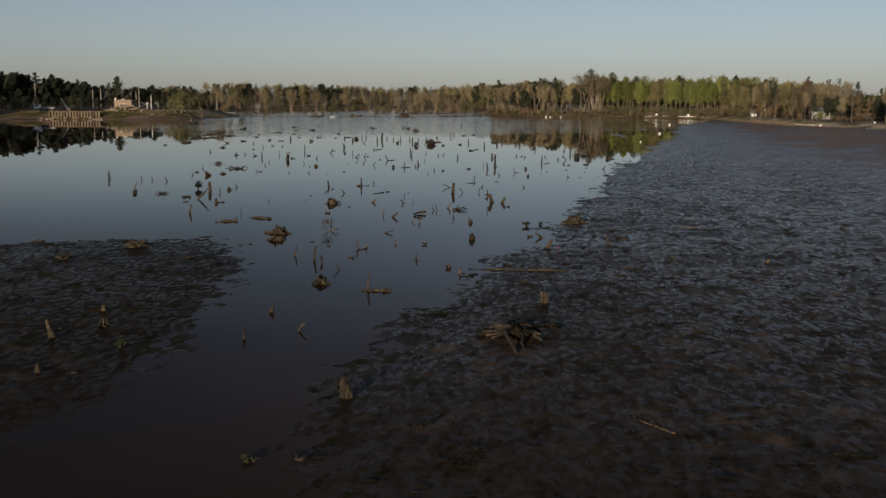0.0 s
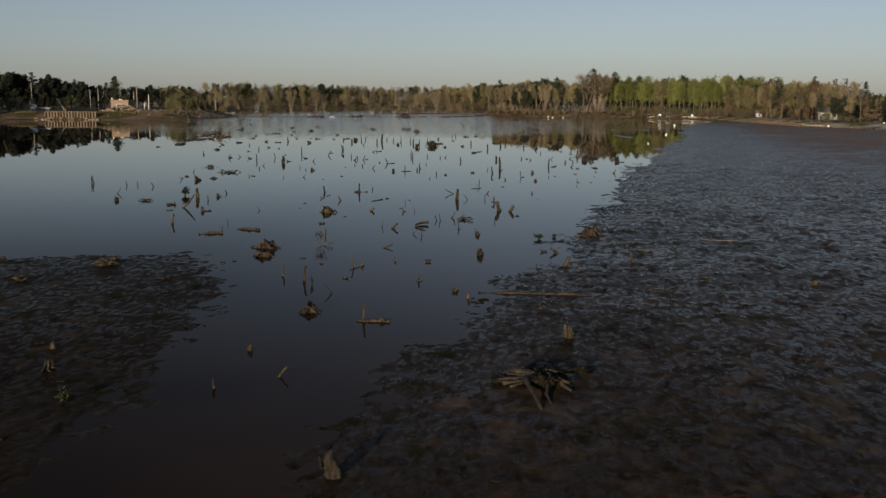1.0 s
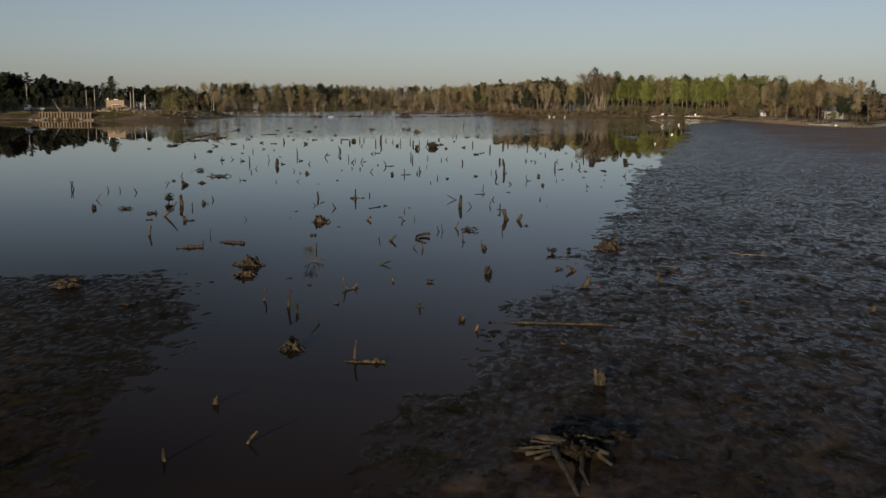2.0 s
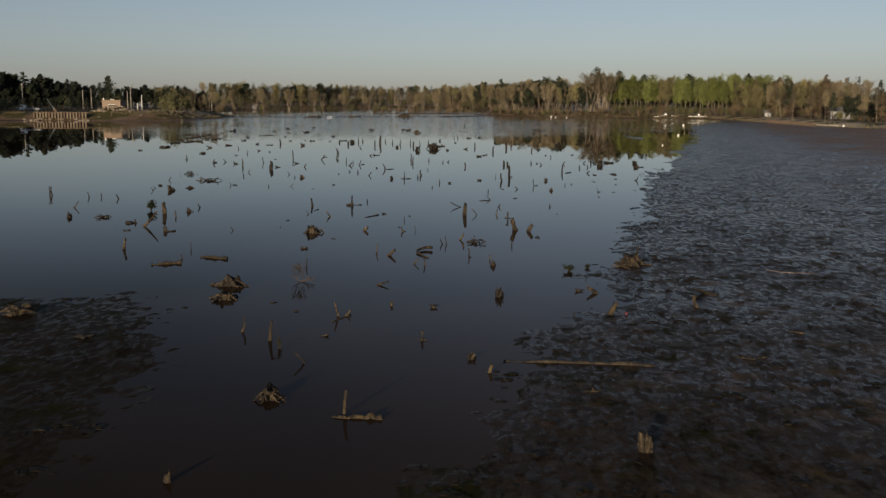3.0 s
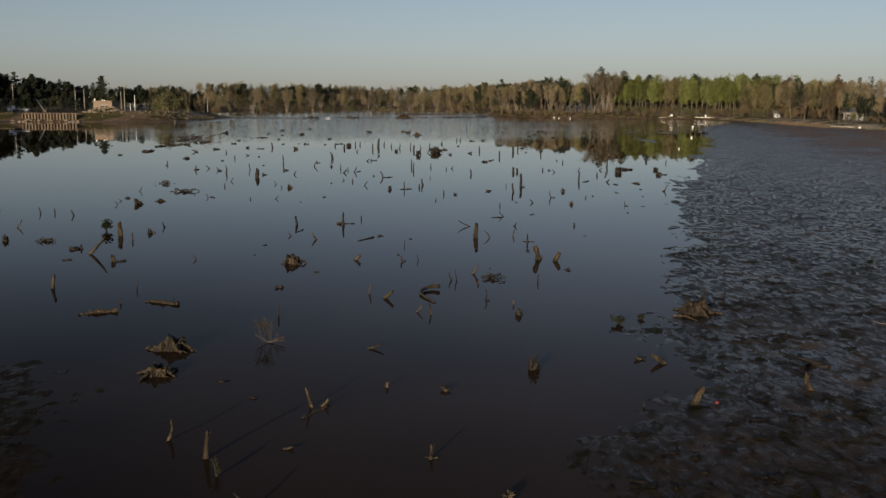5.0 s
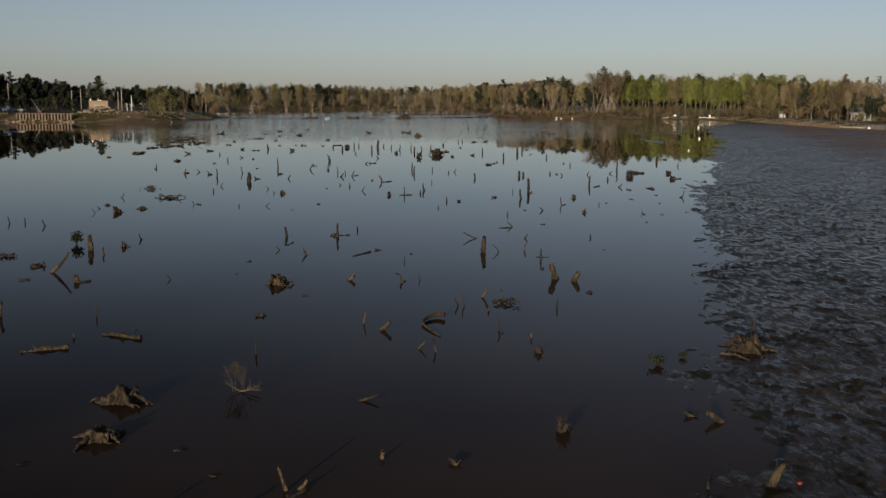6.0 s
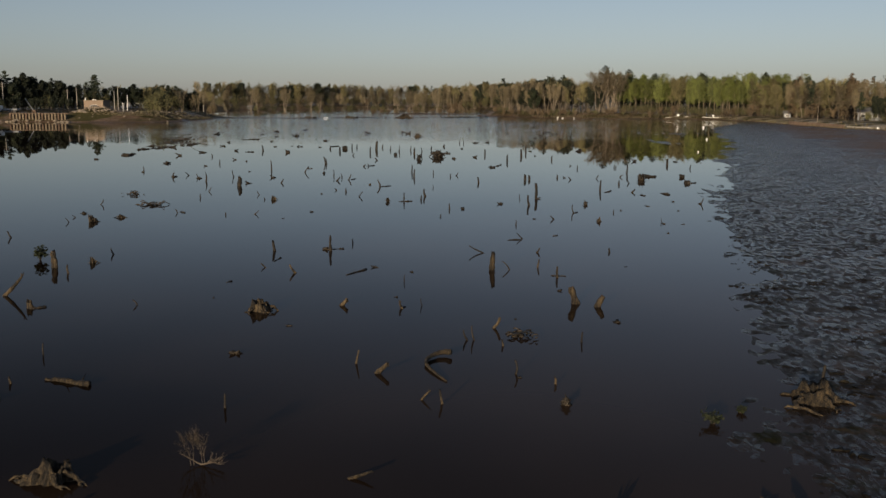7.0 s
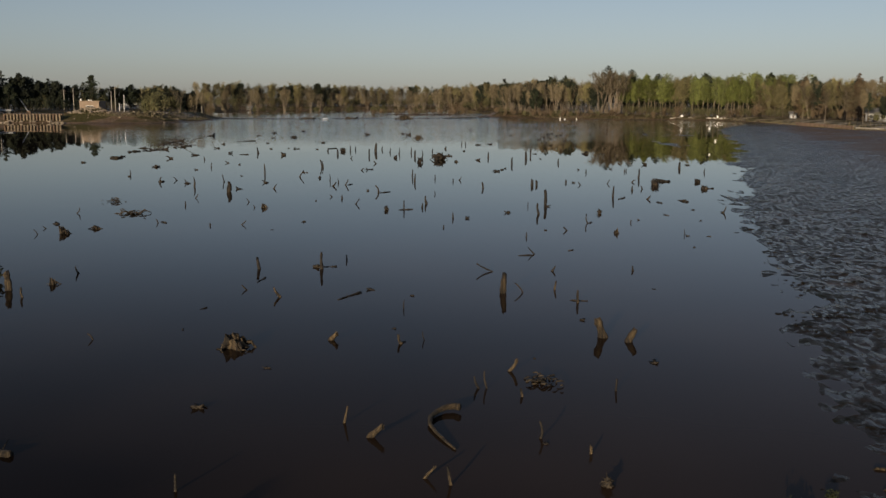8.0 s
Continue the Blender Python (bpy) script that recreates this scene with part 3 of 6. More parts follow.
def conifer(name, seed, tall, foliage, start=0.25, width=0.22, layers=15, droop=-0.12, ragged=0.3, bark=None):
    """A pine or spruce: straight trunk, whorls of boughs carrying tufts of needles."""
    rng = random.Random(seed)
    tree = thing(name, 0, 0)
    wood, crown = Shape(), Shape()
    wood.tube([(0, 0, -0.4), (rng.gauss(0, 0.1), rng.gauss(0, 0.1), tall * 0.5), (rng.gauss(0, 0.15), rng.gauss(0, 0.15), tall)],
              [tall * 0.014, tall * 0.009, 0.02], 6, cap=False)
    for i in range(layers):
        f = i / (layers - 1)
        z = tall * (start + (1 - start) * f)
        reach = tall * width * (1 - f) ** 0.7 * rng.uniform(1 - ragged, 1 + ragged) + 0.35
        for j in range(rng.choice((4, 5, 6))):
            w = rng.uniform(0, 2 * math.pi)
            d = Vector((math.cos(w), math.sin(w), droop + rng.gauss(0, 0.12) + 0.5 * f))
            l = reach * rng.uniform(0.65, 1.1)
            tip = Vector((0, 0, z)) + d * l
            wood.tube([(0, 0, z), tuple(tip)], [0.05, 0.012], 3, cap=False)
            for s in range(13):
                g = (s + 1) / 13
                q = Vector((0, 0, z)) + d * l * g + Vector((rng.gauss(0, 0.12), rng.gauss(0, 0.12), rng.gauss(0, 0.14))) * (0.6 + l * 0.25)
                u = Vector((rng.gauss(0, 1), rng.gauss(0, 1), rng.gauss(0, 0.5))).normalized()
                k = rng.uniform(0.32, 0.62) * (0.6 + 0.12 * l)
                crown.sliver(q, u * k * 1.5, u.orthogonal() * k * 0.5)
    part("trunk", wood, bark or TRUNK_DARK, tree)
    part("crown", crown, foliage, tree)
    return tree


def bush(name, seed, tall, foliage, wide=1.0, leafy=0.5, count=620):
    """A rounded shrub of many stems."""
    rng = random.Random(seed)
    tree = thing(name, 0, 0)
    wood, crown, tips = Shape(), Shape(), []
    for i in range(7):
        w, out = rng.uniform(0, 2 * math.pi), rng.uniform(0.1, 0.9) * wide
        limbs(wood, rng, (rng.gauss(0, 0.25) * wide, rng.gauss(0, 0.25) * wide, -0.2), (math.cos(w) * out, math.sin(w) * out, 1),
              tall * rng.uniform(0.5, 0.75), 0.05, 1, tips)
    for i in range(count):
        p, d = rng.choice(tips)
        q = Vector(p) + Vector((rng.gauss(0, 0.1), rng.gauss(0, 0.1), rng.gauss(0, 0.1))) * tall
        q.z = max(q.z, 0.1)
        if rng.random() < leafy:
            u = Vector((rng.gauss(0, 1), rng.gauss(0, 1), rng.gauss(0, 1))).normalized()
            crown.sliver(q, u * rng.uniform(0.18, 0.42), u.orthogonal() * rng.uniform(0.09, 0.2))
        else:
            e = (Vector(d) + Vector((rng.gauss(0, 0.5), rng.gauss(0, 0.5), rng.gauss(0.1, 0.5)))).normalized()
            crown.sliver(q, e * rng.uniform(0.3, 0.9), e.orthogonal() * rng.uniform(0.02, 0.05))
    part("branchwork", wood, TRUNK_DARK, tree)
    part("crown", crown, foliage, tree)
    return tree


# one of each kind, one unit being a tree of 15 m; copies are scaled
KINDS = {
    "bare": [broadleaf("bare_tree", s, 15, TRUNK_PALE if s % 2 else TRUNK_DARK, TWIG, st, 0.0, lo, wd, 1150) for s, st, lo, wd in
             ((1, 1, 0.34, 0.32), (2, 1, 0.40, 0.27), (3, 7, 0.45, 0.22), (7, 1, 0.44, 0.25), (5, 3, 0.40, 0.24))],
    "bud": [broadleaf("budding_tree", s, 15, TRUNK_PALE if s % 2 else TRUNK_DARK, BUD, st, 0.35, lo, wd, 1250) for s, st, lo, wd in
            ((11, 1, 0.26, 0.33), (12, 1, 0.34, 0.29), (13, 2, 0.3, 0.28), (14, 1, 0.2, 0.34))],
    "leaf": [broadleaf("leafing_tree", s, 15, TRUNK_PALE, LEAF, 1, 0.85, lo, wd, 1400) for s, wd, lo in ((21, 0.18, 0.42), (22, 0.16, 0.36), (23, 0.20, 0.40))],
    "oak": [broadleaf("dark_tree", s, 15, TRUNK_DARK, SHADED_LEAF, 1, 1.0, 0.12, wd, 1900, 1.6) for s, wd in ((24, 0.42), (25, 0.38), (26, 0.46))],
    "pine": [conifer("pine_tree", s, 15, NEEDLE, st, wd, la, dr, ra) for s, st, wd, la, dr, ra in
             ((31, 0.35, 0.26, 12, 0.05, 0.45), (32, 0.42, 0.24, 11, 0.1, 0.5), (33, 0.3, 0.28, 13, 0.0, 0.4))],
    "spruce": [conifer("spruce_tree", s, 15, NEEDLE, 0.1, 0.17, 18, -0.25, 0.22) for s in (41, 42)],
    "larch": [conifer("larch_tree", s, 15, RUST, 0.18, 0.20, 15, -0.1, 0.3) for s in (51, 52)],
    "bush": [bush("shrub", s, 3.5, SHRUB, 1.0, 0.6) for s in (61, 62)],
    "brush": [bush("bare_shrub", s, 2.5, RUST, 1.2, 0.1) for s in (63, 64)],
}
WORDS = {"bare": ("bare deciduous tree with pale brown twigs", "tree"), "bud": ("deciduous tree with olive brown spring buds", "tree"),
         "leaf": ("slender tree with fresh yellow-green leaves", "tree"), "oak": ("dense dark green rounded broadleaf tree", "tree"), "pine": ("tall dark green pine with ragged boughs", "pine tree"),
         "spruce": ("narrow dark green spruce", "spruce tree"), "larch": ("brown larch with drooping bare boughs", "larch tree"),
         "bush": ("rounded olive green shrub on the bank", "shrub"), "brush": ("low reddish brown leafless brush", "shrub")}
USED = set()
CLEAR = [(104.5, 324, 6), (100, 311, 5), (96, 300, 4.5), (93, 290, 4), (93.4, 371.7, 3)]
RNG = random.Random(7)


def plant(kind, x, y, tall, group, label="", wide=1.0, z=None, which=None):
    """Sets out one tree of a kind, tall metres high."""
    proto = RNG.choice(KINDS[kind]) if which is None else KINDS[kind][which]
    unit = {"bush": 3.5, "brush": 2.5}.get(kind, 15.0)
    s = tall / unit
    m = pose(x, y, (ground_z(x, y) if z is None else z) - 0.05, RNG.gauss(0, 1.5), RNG.gauss(0, 1.5), RNG.uniform(0, 360))
    size = Matrix.Diagonal((s * wide * RNG.uniform(0.9, 1.1), s * wide * RNG.uniform(0.9, 1.1), s, 1))
    if proto not in USED:
        USED.add(proto)
        ob = proto
    else:
        ob = copy_thing(proto, m)
    ob.matrix_basis = m @ size
    tagged(ob, label or WORDS[kind][0], WORDS[kind][1], group)
    return ob


def wood(path, rows, gap, depth, mix, tall, group, jitter=0.35, uneven=(0.86, 1.10)):
    """Rows of trees along a path, each row further inland (to the right of the path's way)."""
    pts = [Vector((*p, 0)) for p in path]
    for row in range(rows):
        for a, b in zip(pts, pts[1:]):
            d = (b - a).normalized()
            inland = Vector((d.y, -d.x, 0))
            n = max(1, round((b - a).length / gap))
            for i in range(n):
                p = a.lerp(b, (i + RNG.uniform(0.5 - jitter, 0.5 + jitter)) / n) + inland * (row + RNG.uniform(-jitter, jitter)) * depth
                if any((p.x - cx) ** 2 + (p.y - cy) ** 2 < cr * cr for cx, cy, cr in CLEAR):
                    continue
                kind = RNG.choices([m[0] for m in mix], [m[1] for m in mix])[0]
                plant(kind, p.x, p.y, tall * RNG.uniform(*uneven) * (1 + 0.05 * row), group)


def mass(name, label, category, paths):
    """Trees past counting, joined into one mesh: paths hold (path, rows, first row, gap, depth, mix, tall)."""
    verts, faces, mats, slots, base = [], [], [], [], 0
    for path, rows, first, gap, depth, mix, tall in paths:
        pts = [Vector((*p, 0)) for p in path]
        for row in range(first, first + rows):
            for a, b in zip(pts, pts[1:]):
                d = (b - a).normalized()
                inland = Vector((d.y, -d.x, 0))
                n = max(1, round((b - a).length / gap))
                for i in range(n):
                    p = a.lerp(b, (i + RNG.uniform(0.1, 0.9)) / n) + inland * (row + RNG.uniform(-0.35, 0.35)) * depth
                    if any((p.x - cx) ** 2 + (p.y - cy) ** 2 < cr * cr for cx, cy, cr in CLEAR):
                        continue
                    kind = RNG.choices([m[0] for m in mix], [m[1] for m in mix])[0]
                    proto = RNG.choice(KINDS[kind])
                    s = tall * RNG.uniform(0.86, 1.10) / {"bush": 3.5, "brush": 2.5}.get(kind, 15.0)
                    w = RNG.uniform(0, 2 * math.pi)
                    z = max(ground_z(p.x, p.y), -0.2)
                    turn = np.array(((math.cos(w), -math.sin(w), 0), (math.sin(w), math.cos(w), 0), (0, 0, 1))) * s
                    for child in proto.children:
                        me = child.data
                        co = np.empty(len(me.vertices) * 3, np.float32)
                        me.vertices.foreach_get("co", co)
                        co = co.reshape(-1, 3) @ turn.T.astype(np.float32) + np.array((p.x, p.y, z), np.float32)
                        li = np.empty(len(me.loops), np.int32)
                        me.loops.foreach_get("vertex_index", li)
                        lt = np.empty(len(me.polygons), np.int32)
                        me.polygons.foreach_get("loop_total", lt)
                        if child.name.startswith("crown"):
                            keep = np.random.default_rng(len(faces)).random(len(lt)) < 0.36
                            li, lt = li[np.repeat(keep, lt)], lt[keep]
                        mat = me.materials[0]
                        if mat not in mats:
                            mats.append(mat)
                        verts.append(co)
                        faces.append((li + base, lt))
                        slots.append(np.full(len(lt), mats.index(mat), np.int32))
                        base += len(co)
    me = bpy.data.meshes.new(name)
    me.vertices.add(base)
    me.vertices.foreach_set("co", np.concatenate(verts).ravel())
    li, lt = np.concatenate([f[0] for f in faces]), np.concatenate([f[1] for f in faces])
    me.loops.add(len(li))
    me.loops.foreach_set("vertex_index", li)
    me.polygons.add(len(lt))
    me.polygons.foreach_set("loop_start", np.concatenate([[0], np.cumsum(lt)[:-1]]).astype(np.int32))
    me.polygons.foreach_set("material_index", np.concatenate(slots))
    for m in mats:
        me.materials.append(m)
    me.update(calc_edges=True)
    return tagged(new(name, me), label, category, kind="stuff")


# ---- things in the shallows ----
def stake(x, y, dx, dz, r, seed):
    """A dead stem stuck in the mud, its tip dx aside and dz up, broken off at the end."""
    rng = random.Random(seed)
    s, n = Shape(), 6
    dy = rng.gauss(0, 0.12) * dz
    bend = Vector((rng.gauss(0, 0.05), rng.gauss(0, 0.05), 0)) * (abs(dx) + dz)
    thick = r > 0.085
    pts, rad = [(-dx * 0.25, -dy * 0.25, -0.25)], [r * 1.2]
    for i in range(n + 1):
        f = i / n
        q = Vector((dx * f, dy * f, dz * f)) + bend * math.sin(math.pi * f) * (0.5 if thick else 1)
        pts.append(tuple(q))
        rad.append(r * (1.15 - (0.28 if thick else 0.5) * f) * rng.uniform(0.8, 1.15))
    sides = 9 if r > 0.06 else 5
    s.tube(pts, rad, sides)
    # the broken end slants and splinters
    cut, drop = rng.uniform(0, 6.28), r * rng.uniform(0.8, 2.2)
    for k, q in enumerate(s.v[-sides:]):
        q.z += drop * 0.5 * math.cos(2 * math.pi * k / sides - cut) + r * rng.uniform(-0.3, 0.5)
    tip = Vector(pts[-1])
    for i in range(2):
        e = Vector((rng.gauss(0, 0.4), rng.gauss(0, 0.4), 0))
        s.tube([tuple(tip + e * r - Vector((0, 0, r))), tuple(tip + e * r * 1.3 + Vector((0, 0, r * rng.uniform(0.3, 0.9))))], [r * 0.35, r * 0.1], 4)
    big = "thick" if r > 0.09 else "thin" if r < 0.045 else "slender"
    lean = abs(dx) / max(dz, 0.01)
    how = "standing upright in" if lean < 0.3 else "leaning out of" if lean < 1 else "slanting low over"
    ob = part("wooden_stake", s, WOOD if r > 0.03 and y < 72 and seed != 342 else BARK, None, f"{big} broken weathered stake {how} shallow water", True)
    ob.location = (x, y, 0)
    return tagged(ob, "", "wooden stake", "dead stakes in the water")


def fallen_log(x0, y0, x1, y1, r, seed):
    """A piece of driftwood lying on the mud."""
    rng = random.Random(seed)
    a, b = Vector((x0, y0, 0)), Vector((x1, y1, 0))
    mid, l = (a + b) / 2, (b - a).length
    if l > 4 and 110 < y0 < 300:
        # waterlogged trunks show as a broken line of lumps
        for i in range(int(l / 1.2)):
            p = a.lerp(b, (i + rng.random()) * 1.2 / l)
            chunk(p.x + rng.gauss(0, 0.3), p.y + rng.gauss(0, 0.3), rng.uniform(0.35, 0.95), rng.uniform(0.12, 0.36), seed * 20 + i)
        return None
    s = Shape()
    n = 9 if l < 2.5 else 17
    side = (b - a).normalized().cross(Vector((0, 0, 1))) * l * rng.gauss(0, 0.03)
    pts = [tuple((a - mid).lerp(b - mid, i / n) + side * math.sin(math.pi * i / n) + Vector((0, rng.gauss(0, r * 0.15), r * 0.15 + rng.gauss(0, r * 0.28))))
           for i in range(n + 1)]
    s.tube(pts, [r * (0.55 + 0.6 * i / n) * rng.uniform(0.86, 1.14) for i in range(n + 1)], 8)
    for i in range(2):
        q = Vector(pts[rng.randrange(2, n - 1)])
        s.tube([tuple(q), tuple(q + Vector((rng.gauss(0, r * 2), rng.gauss(0, r * 2), r * rng.uniform(1, 2.5))))], [r * 0.3, r * 0.08], 5)
    kind = "long straight" if l > 2.5 else "short"
    ob = part("driftwood_log", s, WOOD if y0 < 60 and l < 2.5 else BARK, None, f"{kind} dark driftwood log lying in wet mud", True)
    ob.location = mid
    return tagged(ob, "", "log", "driftwood")


def chunk(x, y, w, h, seed):
    """A small lump of rotten wood just above the water."""
    s = Shape()
    h *= 0.65
    rng = random.Random(seed)
    s.blob((0, 0, h * 0.1), (w * 0.34, w * 0.30, h * 0.42), 0.8, seed, 3, 2.3)
    spurs = []
    for i in range(6):
        t = rng.uniform(0, 6.28)
        spurs.append((Vector((math.cos(t), math.sin(t), rng.uniform(-0.1, 0.9))).normalized(), rng.uniform(0.7, 1.9), rng.choice((18, 30, 50))))
    for q in s.v:
        d = q.normalized()
        q *= 1 + sum(a * max(d.dot(e), 0) ** k for e, a, k in spurs)
    ob = part("wood_chunk", s, BARK, None, "dark lump of rotten wood " + ("heaped on" if w > 1 else "poking out of") + " the shallow water", True)
    ob.location = (x, y, 0)
    return tagged(ob, "", "wood chunk", "wood chunks")


def stump(x, y, w, h, seed):
    """A weathered stump: buttress ridges with deep clefts between, a hollow splintered top, and roots snaking into the mud."""
    rng = random.Random(seed)
    ob = thing("tree_stump", x, y, 0, 0, "weathered grey-brown tree stump with spreading roots in the mud" if w > 0.7 else
               "small weathered tree stump standing in the water", "tree stump", "tree stumps")
    h *= 0.62
    n, lev = 72, 10
    roots = rng.randint(5, 7)
    ang = [2 * math.pi * (i + rng.uniform(-0.35, 0.35)) / roots for i in range(roots)]
    size = [rng.uniform(0.55, 1.25) for _ in ang]
    broad = [rng.uniform(0.17, 0.34) for _ in ang]
    lean = Vector((rng.gauss(0, 0.28), rng.gauss(0, 0.28), 0))
    cut, slant = rng.uniform(0, 6.28), rng.uniform(0.12, 0.34)
    s = Shape()

    def ridge(t):
        return max(z * math.exp(-((math.remainder(t - a, 2 * math.pi) / b) ** 2)) for a, z, b in zip(ang, size, broad))

    for j in range(lev):
        f = j / (lev - 1)
        for i in range(n):
            t = 2 * math.pi * i / n
            c = Vector((math.cos(t), math.sin(t), 0))
            lobe = ridge(t)
            k = w * (0.120 + 0.055 * lobe + (1 - f) ** 1.6 * (0.09 + 0.20 * lobe))
            k *= 1 + 0.24 * noise.noise(c * 2.2 + Vector((0, 0, f * 1.3 + seed))) + 0.16 * noise.noise(c * 7 + Vector((0, 0, f * 0.7 + seed * 2)))
            top = h * (0.72 + slant * math.cos(t - cut) + 0.14 * lobe + 0.36 * noise.noise(c * 1.5 + Vector((0, 0, seed * 1.7))) + 0.09 * (rng.random() - 0.3))
            s.v.append(Vector((c.x * k, c.y * k, -0.2 + (max(top, 0.12 * h) + 0.2) * f)) + lean * h * f)
    for j in range(lev - 1):
        for i in range(n):
            a, b = j * n + i, j * n + (i + 1) % n
            s.f.append((a, b, b + n, a + n))
    base = (lev - 1) * n
    inner = len(s.v)
    for i in range(n):
        q = s.v[base + i]
        s.v.append(Vector((q.x * 0.62, q.y * 0.62, max(q.z * 0.55, 0.02))))
    s.v.append(Vector((lean.x * h, lean.y * h, h * 0.12)))
    for i in range(n):
        k = (i + 1) % n
        s.f.append((base + i, base + k, inner + k, inner + i))
        s.f.append((inner + i, inner + k, len(s.v) - 1))
    part("trunk", s, WOOD, ob, "", True)
    for a, z in zip(ang, size):
        q = Shape()
        l = w * rng.uniform(0.38, 0.62) * min(z, 1.1)
        turn, thick = rng.gauss(0, 0.55), w * 0.045 * z
        pts, rad = [], []
        for i in range(8):
            f = i / 7
            t = a + turn * f * f
            out = w * 0.16 + (l - w * 0.16) * f
            pts.append((math.cos(t) * out + rng.gauss(0, 0.012) * w, math.sin(t) * out + rng.gauss(0, 0.012) * w,
                        h * (0.30 * (1 - f) ** 2 + 0.10 * (1 - f)) + rng.gauss(0.02, 0.02) * w - 0.07 * f * f))
            rad.append(thick * (1.1 - 0.85 * f) * rng.uniform(0.8, 1.2))
        q.tube(pts, rad, 7)
        if z > 0.8:
            p, e = Vector(pts[4]), a + rng.choice((-0.8, 0.8))
            q.tube([tuple(p), tuple(p + Vector((math.cos(e), math.sin(e), 0.05)) * w * 0.12), tuple(p + Vector((math.cos(e), math.sin(e), -0.25)) * w * 0.2)],
                   [thick * 0.5, thick * 0.35, thick * 0.1], 5)
        part("root", q, WOOD, ob, "", True)
    return ob


def root_ball(x, y, w, h, seed):
    """A torn root plate: short gnarled roots in all directions."""
    rng = random.Random(seed)
    mat = WOOD if y < 45 else BARK
    ob = thing("root_ball", x, y, 0, 0, "gnarled torn root mass sitting in shallow water", "tree root", "root masses")
    s = Shape()
    s.blob((0, 0, h * 0.2), (w * 0.24, w * 0.22, h * 0.38), 0.9, seed, 3, 2.4)
    part("core", s, mat, ob, "", True)
    for i in range(9 if w < 1 else 16):
        t, up = rng.uniform(0, 6.28), rng.uniform(-0.05, 1.0)
        d = Vector((math.cos(t), math.sin(t), 0)) * w * 0.5 * (1.1 - 0.6 * up)
        mid = d * 0.55 + Vector((rng.gauss(0, 0.05) * w, rng.gauss(0, 0.05) * w, h * (0.35 + 0.4 * up)))
        q = Shape()
        q.tube([(0, 0, h * 0.3), tuple(mid), tuple(d + Vector((0, 0, h * up)))], [w * 0.07, w * 0.045, w * 0.01], 6)
        part("root", q, mat, ob, "", True)
    return ob



stake(-26.40, 109.89, -0.07, 0.75, 0.068, 1)
stake(-29.95, 115.76, -0.34, 0.30, 0.049, 2)
stake(-23.33, 101.20, 0.20, 0.28, 0.040, 3)
stake(-22.37, 106.01, 0.09, 0.65, 0.173, 4)
stake(-25.48, 114.88, -0.10, 0.58, 0.048, 5)
stake(-22.37, 96.48, -0.02, 0.26, 0.047, 6)
stake(-18.80, 99.02, -0.16, 0.23, 0.039, 7)
stake(-27.47, 91.43, 0.17, 0.35, 0.035, 8)
stake(-36.34, 121.10, 0.00, 0.42, 0.053, 9)
stake(-30.70, 113.69, 0.10, 0.43, 0.072, 10)
stake(-28.29, 113.41, -0.14, 0.33, 0.048, 11)
stake(-25.91, 84.50, -0.18, 0.12, 0.031, 12)
stake(-25.29, 82.35, -0.19, 0.24, 0.029, 13)
stake(-20.80, 87.46, -0.13, 0.23, 0.032, 14)
stake(-17.48, 86.57, 0.00, 0.16, 0.039, 15)
stake(-15.87, 87.22, 0.24, 0.22, 0.032, 16)
stake(-34.69, 159.23, -0.07, 0.60, 0.112, 17)
stake(-36.98, 144.24, -0.07, 0.33, 0.066, 18)
stake(-32.27, 132.33, 0.03, 0.41, 0.059, 19)
chunk(-38.02, 131.60, 0.47, 0.41, 20)
chunk(-35.70, 119.18, 0.26, 0.21, 21)
chunk(-30.82, 114.25, 0.58, 0.24, 22)
chunk(-28.11, 112.88, 0.38, 0.19, 23)
chunk(-22.32, 108.37, 0.40, 0.22, 24)
chunk(-26.27, 86.38, 0.29, 0.25, 25)
stump(-23.98, 82.69, 0.83, 0.65, 26)
stump(-23.25, 84.78, 0.74, 0.31, 27)
chunk(-59.51, 216.33, 0.99, 0.44, 28)
chunk(-43.64, 170.01, 0.41, 0.33, 29)
chunk(-46.59, 182.15, 0.44, 0.36, 30)
chunk(-37.96, 157.40, 0.44, 0.44, 31)
chunk(-41.01, 153.05, 0.57, 0.36, 32)
chunk(-41.57, 145.82, 0.54, 0.40, 33)
chunk(-32.46, 128.20, 0.23, 0.23, 34)
chunk(-32.44, 138.70, 0.25, 0.19, 35)
chunk(-30.41, 136.13, 0.24, 0.18, 36)
chunk(-25.75, 121.05, 0.21, 0.13, 37)
fallen_log(-47.40, 192.48, -45.04, 195.13, 0.095, 38)
fallen_log(-35.98, 155.03, -34.84, 155.19, 0.091, 39)
fallen_log(-52.12, 158.14, -50.38, 169.01, 0.113, 40)
fallen_log(-48.39, 144.89, -48.88, 150.70, 0.101, 41)
chunk(-48.00, 144.95, 0.94, 0.34, 42)
chunk(-48.51, 137.55, 0.57, 0.25, 43)
fallen_log(-55.54, 176.96, -57.37, 193.14, 0.129, 44)
chunk(-54.17, 168.45, 0.73, 0.32, 45)
chunk(-49.95, 165.86, 0.95, 0.40, 46)
fallen_log(-50.17, 170.71, -50.51, 177.73, 0.103, 47)
fallen_log(-20.83, 87.97, -20.36, 87.51, 0.049, 48)
chunk(-41.96, 210.73, 0.95, 0.95, 49)
chunk(-51.58, 234.04, 0.84, 0.60, 50)
chunk(-48.01, 245.94, 0.76, 0.38, 51)
chunk(-32.46, 190.49, 0.65, 0.37, 52)
